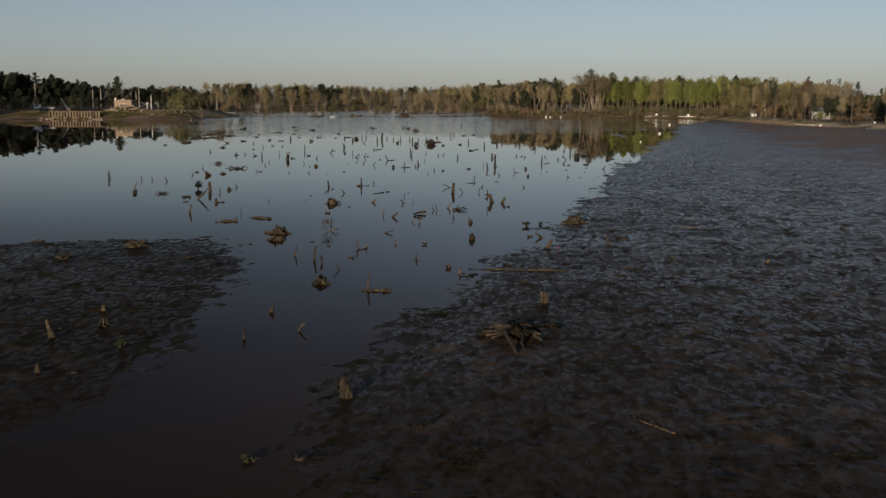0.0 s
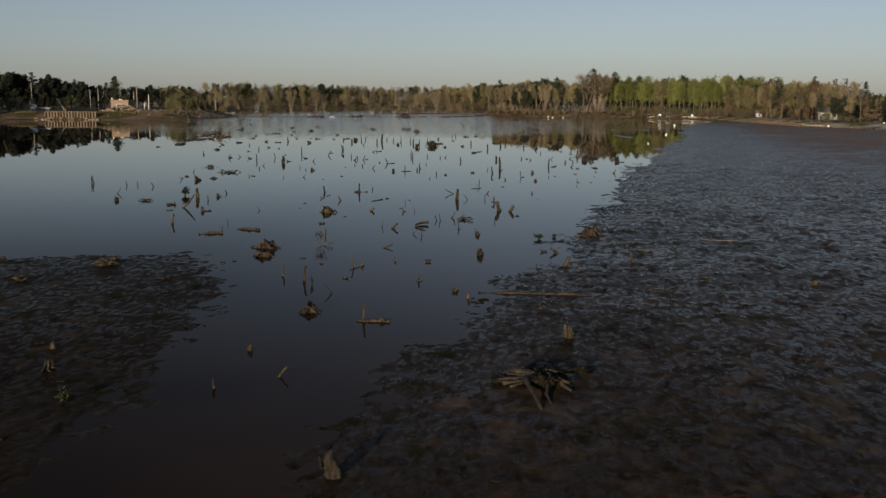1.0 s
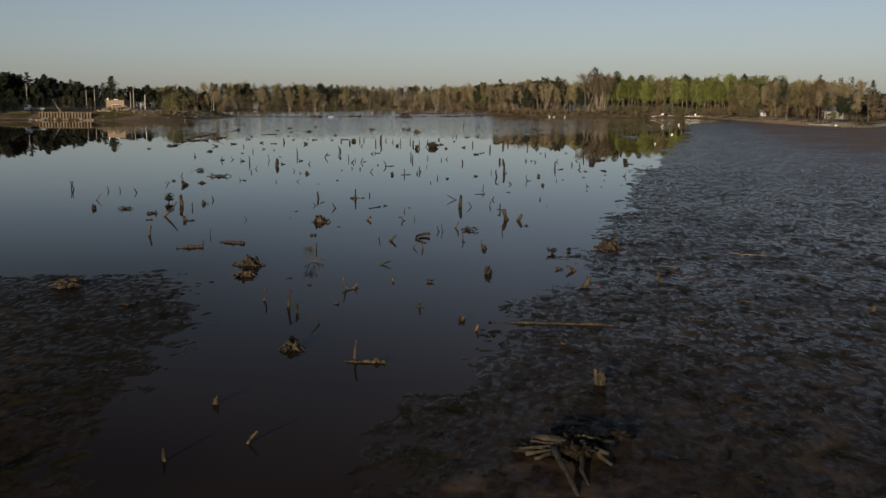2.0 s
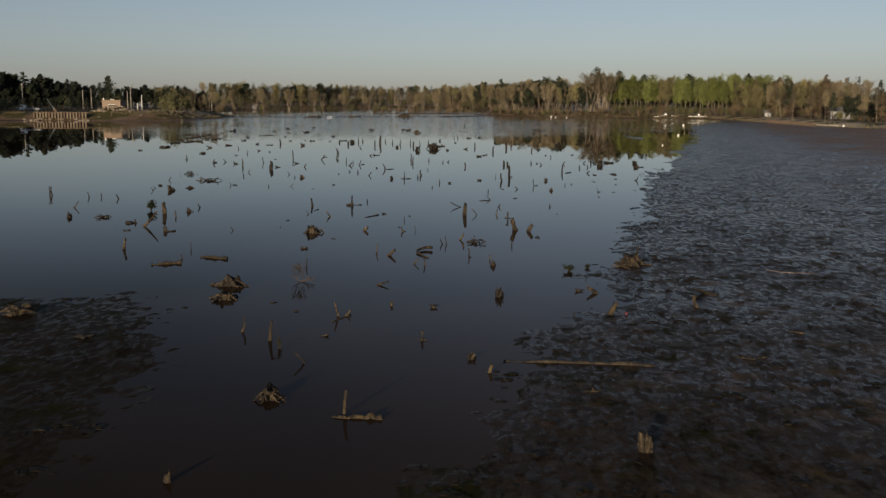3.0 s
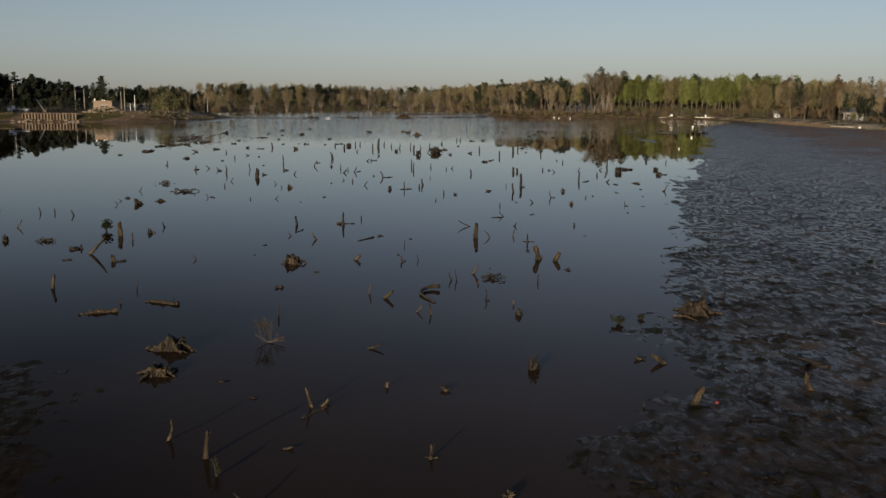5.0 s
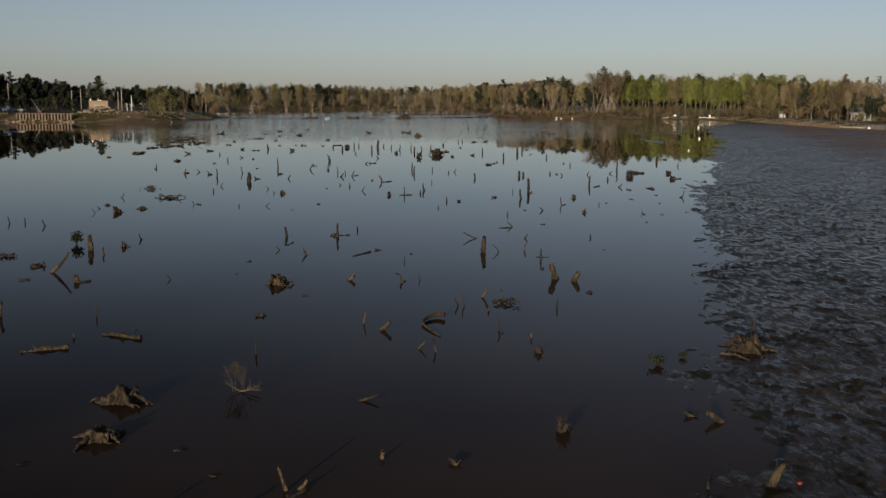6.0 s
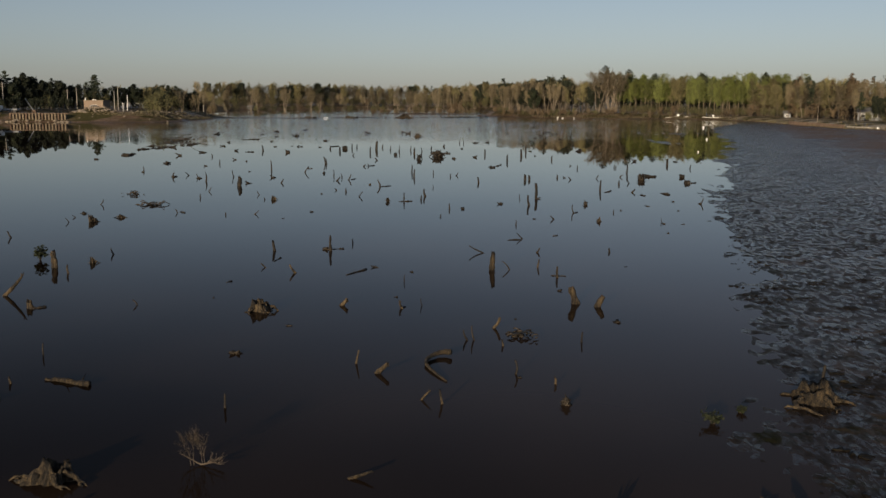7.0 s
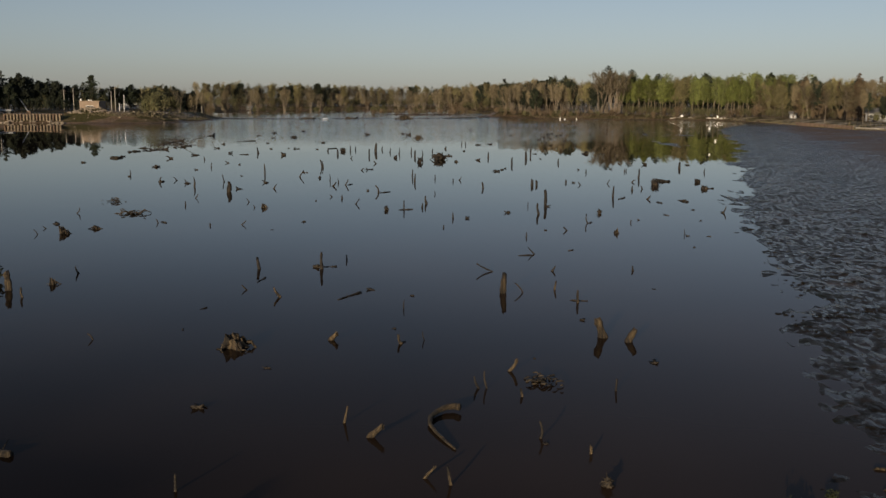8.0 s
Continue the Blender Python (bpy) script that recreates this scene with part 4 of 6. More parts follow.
chunk(-45.19, 207.49, 0.62, 0.31, 53)
chunk(-50.68, 217.87, 0.55, 0.33, 54)
chunk(-40.75, 187.08, 0.46, 0.37, 55)
chunk(-30.12, 154.57, 0.72, 0.50, 56)
chunk(-35.63, 169.57, 0.32, 0.32, 57)
chunk(-33.55, 171.51, 0.25, 0.21, 58)
chunk(-32.38, 170.05, 0.32, 0.32, 59)
chunk(-31.82, 170.13, 0.32, 0.24, 60)
chunk(-28.78, 168.97, 0.32, 0.24, 61)
stake(-26.46, 164.71, 0.08, 0.39, 0.097, 62)
fallen_log(-27.51, 170.76, -26.69, 172.53, 0.081, 63)
stake(-23.81, 158.06, 0.02, 0.59, 0.111, 64)
root_ball(-24.39, 165.01, 1.09, 0.54, 65)
stake(-23.65, 166.62, 0.00, 0.63, 0.079, 66)
stake(-23.21, 168.22, 0.00, 0.48, 0.080, 67)
stake(-19.34, 156.08, 0.02, 0.72, 0.090, 68)
stake(-19.96, 165.65, 0.10, 1.09, 0.156, 69)
stake(-19.52, 168.76, 0.08, 0.48, 0.080, 70)
stake(-15.91, 159.17, 0.07, 0.81, 0.074, 71)
stake(-14.64, 162.09, 0.04, 0.68, 0.076, 72)
stake(-17.63, 163.07, 0.08, 0.53, 0.076, 73)
root_ball(-15.26, 150.55, 0.69, 0.41, 74)
stake(-13.31, 154.40, 0.04, 0.71, 0.107, 75)
stake(-12.04, 150.99, 0.03, 0.90, 0.069, 76)
root_ball(-11.45, 142.45, 0.90, 0.77, 77)
fallen_log(-11.31, 155.92, -8.66, 155.04, 0.108, 78)
root_ball(-9.71, 147.92, 2.01, 0.94, 79)
chunk(-7.38, 144.00, 0.45, 0.45, 80)
stake(-11.95, 163.88, 0.08, 0.54, 0.077, 81)
stake(-10.89, 173.22, 0.08, 0.33, 0.123, 82)
chunk(-9.35, 158.77, 0.22, 0.22, 83)
chunk(-30.67, 227.61, 1.03, 0.46, 84)
chunk(-22.17, 225.91, 1.02, 0.68, 85)
chunk(-24.05, 232.08, 0.70, 0.47, 86)
stump(-18.78, 211.91, 1.89, 0.95, 87)
stake(-20.88, 133.80, -0.18, 0.74, 0.074, 88)
stake(-20.59, 132.98, -0.12, 0.65, 0.059, 89)
stake(-24.36, 123.97, -0.05, 0.91, 0.067, 90)
chunk(-21.70, 114.19, 0.34, 0.34, 91)
stake(-19.69, 109.17, 0.20, 0.31, 0.056, 92)
stake(-20.27, 120.80, 0.33, 0.54, 0.065, 93)
fallen_log(-21.18, 125.81, -20.64, 125.88, 0.068, 94)
chunk(-18.25, 120.01, 0.36, 0.26, 95)
stake(-16.74, 117.10, 0.00, 0.54, 0.049, 96)
stake(-15.44, 111.69, 0.25, 0.32, 0.069, 97)
stake(-15.58, 114.92, -0.05, 0.34, 0.048, 98)
stake(-14.60, 112.84, 0.22, 0.44, 0.059, 99)
fallen_log(-14.44, 112.86, -14.20, 113.97, 0.047, 100)
stake(-15.98, 129.49, 0.23, 0.23, 0.071, 101)
stake(-15.54, 130.34, -0.11, 0.23, 0.057, 102)
fallen_log(-15.82, 130.30, -15.10, 131.19, 0.057, 103)
stake(-16.06, 139.89, -0.23, 0.25, 0.078, 104)
stake(-20.43, 148.69, 0.20, 0.27, 0.068, 105)
chunk(-11.99, 108.13, 0.22, 0.35, 106)
stake(-10.96, 106.86, -0.22, 0.52, 0.065, 107)
fallen_log(-10.98, 106.41, -10.17, 107.41, 0.043, 108)
stake(-13.81, 103.09, -0.16, 0.16, 0.041, 109)
stake(-12.88, 101.98, -0.02, 0.24, 0.061, 110)
stake(-11.30, 98.58, 0.23, 0.33, 0.048, 111)
root_ball(-8.76, 95.30, 0.44, 0.36, 112)
stake(-7.69, 95.74, -0.02, 0.55, 0.046, 113)
fallen_log(-8.01, 95.39, -7.11, 95.81, 0.045, 114)
stake(-6.61, 96.85, 0.02, 0.26, 0.056, 115)
stake(-6.56, 99.28, -0.09, 0.50, 0.077, 116)
stake(-10.08, 122.30, 0.02, 0.68, 0.065, 117)
stake(-9.26, 116.82, 0.05, 0.64, 0.073, 118)
stake(-7.77, 120.01, 0.00, 0.35, 0.051, 119)
stake(-4.23, 91.61, -0.02, 0.31, 0.051, 120)
stake(-4.46, 87.20, 0.00, 0.13, 0.039, 121)
chunk(-12.66, 88.83, 0.23, 0.13, 122)
chunk(-14.41, 100.26, 0.12, 0.12, 123)
chunk(-13.63, 85.32, 0.12, 0.06, 124)
stump(-16.85, 95.73, 0.74, 0.52, 125)
stake(-17.47, 95.66, -0.07, 0.18, 0.037, 126)
stake(-6.56, 106.03, -0.04, 0.25, 0.032, 127)
chunk(-3.40, 91.42, 0.20, 0.30, 128)
chunk(-1.01, 94.58, 0.25, 0.32, 129)
stake(-3.16, 111.59, -0.05, 0.42, 0.080, 130)
stake(-5.53, 118.69, 0.17, 0.28, 0.050, 131)
stake(-5.96, 117.21, 0.00, 0.24, 0.049, 132)
chunk(-5.13, 147.44, 0.33, 0.33, 133)
stake(-4.04, 153.26, 0.00, 0.63, 0.088, 134)
stake(-1.03, 140.90, 0.00, 0.69, 0.094, 135)
chunk(-2.36, 129.66, 0.50, 0.28, 136)
chunk(-2.00, 132.05, 0.23, 0.29, 137)
chunk(-1.71, 133.71, 0.18, 0.23, 138)
stake(0.62, 151.56, -0.03, 0.76, 0.120, 139)
stake(1.26, 158.95, 0.00, 0.73, 0.091, 140)
fallen_log(1.59, 161.64, 2.04, 161.70, 0.075, 141)
chunk(2.38, 150.66, 0.20, 0.17, 142)
stake(4.18, 143.52, 0.03, 0.45, 0.080, 143)
stump(5.71, 170.88, 0.88, 0.64, 144)
chunk(4.71, 186.17, 0.36, 0.36, 145)
chunk(8.37, 162.59, 0.90, 0.37, 146)
chunk(-4.87, 188.61, 0.45, 0.36, 147)
chunk(-6.50, 186.38, 0.36, 0.27, 148)
chunk(-6.95, 186.31, 0.36, 0.27, 149)
chunk(-7.89, 167.39, 0.31, 0.31, 150)
chunk(-1.83, 229.46, 0.46, 0.29, 151)
stake(-9.26, 185.96, 0.00, 0.45, 0.067, 152)
stake(-8.64, 186.05, 0.00, 0.45, 0.067, 153)
stake(-11.32, 256.92, 0.00, 0.66, 0.131, 154)
stake(-7.22, 253.58, 0.00, 0.52, 0.097, 155)
chunk(5.93, 237.42, 0.71, 0.36, 156)
chunk(7.01, 241.09, 0.85, 0.36, 157)
chunk(7.33, 227.92, 0.68, 0.34, 158)
chunk(4.68, 221.47, 0.55, 0.27, 159)
chunk(8.26, 231.23, 0.58, 0.29, 160)
chunk(5.71, 213.33, 0.52, 0.26, 161)
chunk(3.50, 207.82, 0.51, 0.25, 162)
chunk(7.85, 203.66, 0.59, 0.25, 163)
stake(0.81, 114.65, 0.00, 0.42, 0.118, 164)
stake(1.19, 114.70, 0.00, 0.33, 0.094, 165)
stake(1.50, 99.81, -0.02, 0.96, 0.096, 166)
chunk(1.57, 98.42, 0.26, 0.19, 167)
stake(0.94, 94.18, -0.09, 0.62, 0.070, 168)
stake(0.30, 98.62, 0.00, 0.30, 0.028, 169)
stake(3.66, 90.03, -0.08, 0.49, 0.041, 170)
fallen_log(3.64, 89.78, 3.91, 90.32, 0.032, 171)
stake(2.29, 86.60, -0.18, 0.20, 0.046, 172)
stake(0.07, 83.90, 0.01, 0.23, 0.036, 173)
chunk(1.15, 86.62, 0.18, 0.09, 174)
root_ball(4.74, 94.90, 0.42, 0.35, 175)
stump(4.89, 85.89, 0.54, 0.36, 176)
stake(6.59, 105.39, 0.06, 0.75, 0.073, 177)
fallen_log(6.81, 103.79, 7.39, 105.06, 0.061, 178)
stake(7.24, 116.84, 0.19, 0.31, 0.048, 179)
stake(4.83, 115.13, -0.17, 0.24, 0.059, 180)
chunk(4.40, 117.29, 0.19, 0.15, 181)
stake(3.75, 117.22, 0.00, 0.24, 0.073, 182)
stake(6.29, 129.23, 0.00, 0.33, 0.055, 183)
chunk(5.81, 133.04, 0.23, 0.23, 184)
chunk(9.07, 134.26, 0.29, 0.17, 185)
stake(10.24, 131.24, 0.00, 0.28, 0.056, 186)
stake(10.41, 131.26, 0.00, 0.28, 0.056, 187)
stake(9.50, 118.47, 0.22, 0.20, 0.061, 188)
stake(8.63, 110.98, 0.00, 0.31, 0.067, 189)
stake(10.68, 123.52, 0.05, 0.80, 0.078, 190)
stake(9.59, 112.07, -0.09, 0.27, 0.057, 191)
stake(8.88, 104.02, 0.24, 0.24, 0.061, 192)
stake(10.90, 143.43, 0.29, 0.25, 0.064, 193)
chunk(13.62, 141.87, 0.38, 0.38, 194)
stake(6.14, 90.30, 0.03, 0.16, 0.033, 195)
chunk(6.76, 91.68, 0.13, 0.07, 196)
fallen_log(9.30, 102.14, 9.54, 101.42, 0.059, 197)
fallen_log(8.66, 94.72, 8.89, 94.15, 0.035, 198)
root_ball(11.14, 115.87, 1.04, 0.66, 199)
chunk(12.42, 119.41, 0.69, 0.30, 200)
root_ball(15.19, 119.15, 0.79, 0.39, 201)
root_ball(14.54, 112.64, 0.82, 0.36, 202)
fallen_log(14.40, 112.63, 15.37, 113.24, 0.068, 203)
fallen_log(10.99, 103.47, 11.47, 102.38, 0.080, 204)
stake(16.56, 136.88, 0.00, 0.54, 0.119, 205)
chunk(18.11, 141.52, 0.31, 0.31, 206)
stake(17.95, 130.68, 0.06, 0.39, 0.056, 207)
stake(12.56, 96.04, 0.18, 0.39, 0.045, 208)
chunk(12.56, 96.04, 0.21, 0.14, 209)
chunk(10.39, 91.79, 0.10, 0.10, 210)
stake(8.46, 85.82, -0.03, 0.27, 0.022, 211)
chunk(8.50, 85.18, 0.21, 0.09, 212)
fallen_log(9.44, 85.07, 9.67, 85.09, 0.029, 213)
chunk(8.14, 81.26, 0.14, 0.08, 214)
chunk(10.98, 97.45, 0.22, 0.09, 215)
stump(-8.26, 60.95, 1.39, 0.61, 216)
stake(-11.10, 73.43, -0.08, 0.46, 0.071, 217)
fallen_log(-10.38, 70.50, -10.31, 71.46, 0.033, 218)
stake(-10.35, 69.00, -0.19, 0.18, 0.031, 219)
stake(-8.81, 67.86, -0.23, 0.32, 0.050, 220)
chunk(-8.82, 74.07, 0.43, 0.24, 221)
stake(-8.51, 73.69, 0.00, 0.66, 0.071, 222)
fallen_log(-8.51, 74.10, -7.99, 74.29, 0.036, 223)
stake(-7.85, 75.89, -0.02, 0.22, 0.037, 224)
fallen_log(-6.68, 67.58, -6.08, 68.94, 0.040, 225)
chunk(-5.76, 69.49, 0.19, 0.13, 226)
chunk(-4.12, 68.51, 0.10, 0.06, 227)
stake(-4.20, 66.42, 0.01, 0.27, 0.019, 228)
chunk(-4.13, 63.51, 0.09, 0.09, 229)
stake(-5.83, 61.95, 0.20, 0.20, 0.075, 230)
stake(-3.71, 61.68, -0.08, 0.25, 0.041, 231)
fallen_log(-3.74, 61.68, -3.63, 61.95, 0.033, 232)
stake(-3.08, 62.20, -0.05, 0.26, 0.017, 233)
chunk(-6.91, 58.86, 0.12, 0.06, 234)
chunk(-10.58, 62.77, 0.07, 0.07, 235)
fallen_log(-10.97, 65.61, -10.85, 65.89, 0.028, 236)
stake(-1.39, 73.71, -0.65, 0.33, 0.035, 237)
stake(-0.90, 69.33, 0.06, 0.70, 0.114, 238)
stake(-0.17, 69.50, -0.27, 0.33, 0.031, 239)
stake(0.40, 78.43, -0.27, 0.29, 0.032, 240)
fallen_log(-0.34, 77.87, 0.38, 78.10, 0.039, 241)
stake(1.06, 74.08, 0.12, 0.21, 0.047, 242)
stake(1.01, 70.14, 0.06, 0.30, 0.042, 243)
stake(1.74, 67.90, 0.00, 0.41, 0.049, 244)
fallen_log(1.49, 68.25, 2.10, 68.21, 0.030, 245)
chunk(1.69, 65.20, 0.16, 0.15, 246)
stake(2.18, 63.03, -0.15, 0.49, 0.126, 247)
stake(2.88, 62.55, 0.20, 0.35, 0.099, 248)
chunk(3.30, 60.28, 0.20, 0.12, 249)
stake(-0.57, 59.17, 0.19, 0.34, 0.052, 250)
chunk(0.11, 60.44, 0.06, 0.08, 251)
stake(2.03, 57.69, 0.02, 0.29, 0.027, 252)
stake(4.42, 74.55, -0.02, 0.16, 0.047, 253)
chunk(4.73, 70.60, 0.08, 0.04, 254)
fallen_log(1.99, 79.59, 2.24, 79.79, 0.033, 255)
stake(-4.12, 54.82, 0.08, 0.37, 0.031, 256)
stake(-3.45, 53.99, 0.28, 0.26, 0.065, 257)
stake(-2.08, 51.90, 0.21, 0.23, 0.032, 258)
stake(-1.57, 51.64, -0.06, 0.31, 0.031, 259)
stake(0.13, 54.23, -0.02, 0.35, 0.029, 260)
chunk(0.23, 53.90, 0.12, 0.06, 261)
stake(1.11, 53.44, -0.01, 0.18, 0.034, 262)
root_ball(1.29, 51.79, 0.33, 0.27, 263)
stake(-1.30, 57.62, -0.11, 0.29, 0.028, 264)
stake(-1.10, 57.64, -0.07, 0.42, 0.024, 265)
stake(-0.24, 57.04, -0.03, 0.17, 0.034, 266)
stake(-31.30, 78.13, -0.04, 0.62, 0.046, 267)
stake(-31.12, 78.15, -0.06, 0.62, 0.046, 268)
stake(-26.00, 70.80, 0.24, 0.39, 0.040, 269)
root_ball(-23.95, 65.89, 0.47, 0.38, 270)
stake(-27.94, 77.19, -0.07, 0.36, 0.036, 271)
stake(-25.36, 76.21, -0.18, 0.32, 0.044, 272)
stake(-27.09, 77.28, -0.04, 0.29, 0.036, 273)
stake(-19.06, 68.15, -0.08, 0.64, 0.121, 274)
stake(-17.89, 66.94, -0.02, 0.33, 0.044, 275)
stake(-18.06, 62.41, 0.77, 0.81, 0.067, 276)
stake(-16.14, 60.56, -0.05, 0.21, 0.103, 277)
fallen_log(-16.08, 60.40, -15.70, 60.77, 0.051, 278)
stake(-12.78, 61.39, -0.13, 0.18, 0.026, 279)
stump(-17.97, 69.42, 0.56, 0.40, 280)
stake(-18.04, 71.63, -0.13, 0.29, 0.040, 281)
chunk(-19.33, 63.76, 0.72, 0.19, 282)
stake(-19.08, 63.79, -0.03, 0.17, 0.056, 283)
chunk(-18.25, 60.68, 0.21, 0.08, 284)
stake(-15.92, 54.65, 0.11, 0.45, 0.067, 285)
fallen_log(-12.99, 50.50, -11.91, 51.09, 0.089, 286)
fallen_log(-11.60, 52.66, -10.30, 52.26, 0.084, 287)
stake(-12.30, 52.28, -0.04, 0.17, 0.031, 288)
stake(-12.83, 54.95, 0.00, 0.31, 0.022, 289)
stake(-6.48, 50.93, 0.02, 0.33, 0.030, 290)
chunk(-7.63, 55.57, 0.38, 0.13, 291)
stump(-8.35, 46.46, 1.37, 0.62, 292)
stump(-7.88, 44.06, 1.19, 0.47, 293)
stake(-2.95, 47.10, 0.43, 0.16, 0.035, 294)
chunk(-0.49, 43.40, 0.18, 0.30, 295)
root_ball(1.67, 45.42, 0.45, 0.39, 296)
stake(-3.43, 41.89, -0.10, 0.46, 0.043, 297)
stake(-3.21, 41.96, 0.14, 0.17, 0.036, 298)
fallen_log(-3.46, 41.07, -3.06, 41.97, 0.034, 299)
stake(-4.82, 38.62, 0.07, 0.56, 0.056, 300)
stake(-3.29, 36.35, -0.27, 0.32, 0.027, 301)
chunk(-3.38, 39.24, 0.16, 0.09, 302)
stake(-0.44, 38.96, 0.01, 0.26, 0.037, 303)
fallen_log(-0.56, 39.03, -0.30, 38.98, 0.025, 304)
root_ball(1.09, 37.13, 0.38, 0.20, 305)
stake(1.61, 35.88, 0.05, 0.19, 0.052, 306)
chunk(-4.93, 42.41, 0.15, 0.09, 307)
chunk(-6.07, 43.63, 0.18, 0.06, 308)
stake(-1.93, 43.55, 0.01, 0.14, 0.045, 309)
fallen_log(1.95, 36.95, 5.89, 36.80, 0.075, 310)
stake(5.33, 42.87, 0.20, 0.39, 0.087, 311)
stake(8.36, 44.20, -0.14, 0.41, 0.068, 312)
chunk(4.53, 46.66, 0.20, 0.20, 313)
stake(5.16, 46.32, -0.33, 0.23, 0.074, 314)
stake(4.15, 42.62, 0.00, 0.13, 0.029, 315)
chunk(9.22, 46.43, 0.36, 0.13, 316)
stump(7.08, 52.49, 1.95, 0.72, 403)
stake(7.30, 53.00, 0.16, 0.72, 0.055, 342)
stake(-0.01, 19.72, -0.14, 0.35, 0.145, 319)
stake(4.87, 30.61, -0.04, 0.34, 0.150, 320)
stake(-9.45, 24.41, -0.13, 0.47, 0.073, 321)
stump(-8.59, 25.89, 0.58, 0.41, 322)
stake(-9.47, 27.92, 0.00, 0.20, 0.074, 323)
stake(-8.09, 20.95, 0.00, 0.21, 0.085, 324)
fallen_log(-7.38, 21.02, -7.06, 20.95, 0.028, 325)
fallen_log(6.50, 18.74, 7.21, 17.85, 0.049, 326)
stump(14.52, 39.66, 0.48, 0.34, 327)
stump(-3.44, 33.20, 0.97, 0.47, 328)
stake(-4.02, 28.31, 0.02, 0.18, 0.073, 329)
stake(-3.91, 24.82, -0.03, 0.23, 0.041, 330)
stake(-2.59, 25.91, 0.20, 0.25, 0.034, 331)
fallen_log(-1.73, 32.08, -0.62, 32.10, 0.072, 332)
stake(-1.50, 32.32, 0.06, 0.56, 0.041, 333)
root_ball(-13.75, 41.2, 1.35, 0.34, 334)
root_ball(-15.45, 37.35, 0.95, 0.26, 335)
chunk(-10.27, 38.43, 0.49, 0.17, 336)
fallen_log(-19.39, 41.91, -18.83, 42.34, 0.081, 337)
chunk(-0.23, 15.81, 0.26, 0.11, 338)
stake(-5.91, 39.52, 0.05, 0.40, 0.038, 339)
chunk(9.56, 16.44, 0.13, 0.09, 340)
fallen_log(11.60, 19.86, 11.65, 19.14, 0.038, 341)
fallen_log(8.15, 37.95, 8.62, 37.66, 0.055, 343)
fallen_log(8.62, 37.66, 9.05, 37.92, 0.060, 344)
fallen_log(3.85, 34.35, 4.35, 34.5, 0.065, 345)
chunk(9.30, 46.60, 0.42, 0.22, 346)
chunk(10.71, 40.87, 0.36, 0.18, 347)


def leaf_clump(x, y, w, h, seed, mat, label):
    """A tuft of weed: bent stems with small leaves."""
    rng = random.Random(seed)
    ob = thing("weed_clump", x, y, 0, 0, label, "weed", "weed clumps")
    stems, leaves = Shape(), Shape()
    for i in range(9):
        t = rng.uniform(0, 6.28)
        tip = Vector((math.cos(t) * w * 0.45 * rng.random(), math.sin(t) * w * 0.45 * rng.random(), h * rng.uniform(0.4, 1)))
        stems.tube([(0, 0, -0.1), tuple(tip * 0.5 + Vector((0, 0, h * 0.12))), tuple(tip)], [0.02, 0.012, 0.004], 4)
        for j in range(16):
            q = tip * rng.uniform(0.45, 1.05) + Vector((rng.gauss(0, 0.1), rng.gauss(0, 0.1), rng.gauss(0, 0.08))) * w
            u = Vector((rng.gauss(0, 1), rng.gauss(0, 1), rng.gauss(0, 0.6))).normalized()
            leaves.leaf(q, u * w * 0.07, u.orthogonal() * w * 0.05)
    part("stem", stems, BARK, ob)
    part("foliage", leaves, mat, ob)
    return ob


def brush_mat(x, y, w, d, h, turn, seed, label):
    """A raft of floating twigs and weed."""
    rng = random.Random(seed)
    ob = thing("driftwood_raft", x, y, 0, turn, label, "driftwood", "driftwood rafts")
    for i in range(44):
        s = Shape()
        p = Vector((rng.gauss(0, w * 0.24), rng.gauss(0, d * 0.2), abs(rng.gauss(0, h * 0.3))))
        t = rng.gauss(0, 0.6)
        q = Vector((math.cos(t), math.sin(t), rng.gauss(0, 0.2))) * w * rng.uniform(0.08, 0.28)
        s.tube([tuple(p - q / 2), tuple(p + Vector((0, 0, 0.03))), tuple(p + q / 2)], [0.008 + 0.01 * w, 0.012 + 0.012 * w, 0.006], 5)
        part("stick", s, BARK if i % 4 else WOOD, ob, "", True)
    return ob


leaf_clump(-20.57, 69.85, 0.8, 0.62, 901, WEED, "leafy olive weed clump hanging on a bent stem")
leaf_clump(-4.33, 37.76, 0.20, 0.36, 902, WEED, "young green shoots on a dead stem in water")
leaf_clump(-7.05, 23.48, 0.45, 0.30, 903, WEED, "yellow-green weed tuft on the muddy shoal")
leaf_clump(4.43, 50.81, 0.5, 0.3, 904, WEED, "dark green water weed tuft at the mud edge")
leaf_clump(5.2, 51.6, 0.3, 0.15, 905, WEED, "small dark weed tuft at the mud edge")
leaf_clump(-1.2, 15.6, 0.3, 0.12, 906, WEED, "small green weed tuft on the dark mud")
brush_mat(-23.86, 91.69, 1.75, 1.3, 0.3, 5, 911, "flat grey raft of floating twigs and weed")
brush_mat(-27.91, 98.21, 1.1, 0.9, 0.4, 0, 912, "small raft of tangled twigs in the water")
brush_mat(0.34, 58.2, 0.95, 1.2, 0.22, 30, 913, "raft of brown driftwood sticks in calm water")
brush_mat(-21.9, 66.0, 0.9, 0.6, 0.2, 10, 914, "low raft of dark twigs beside a leaning pole")


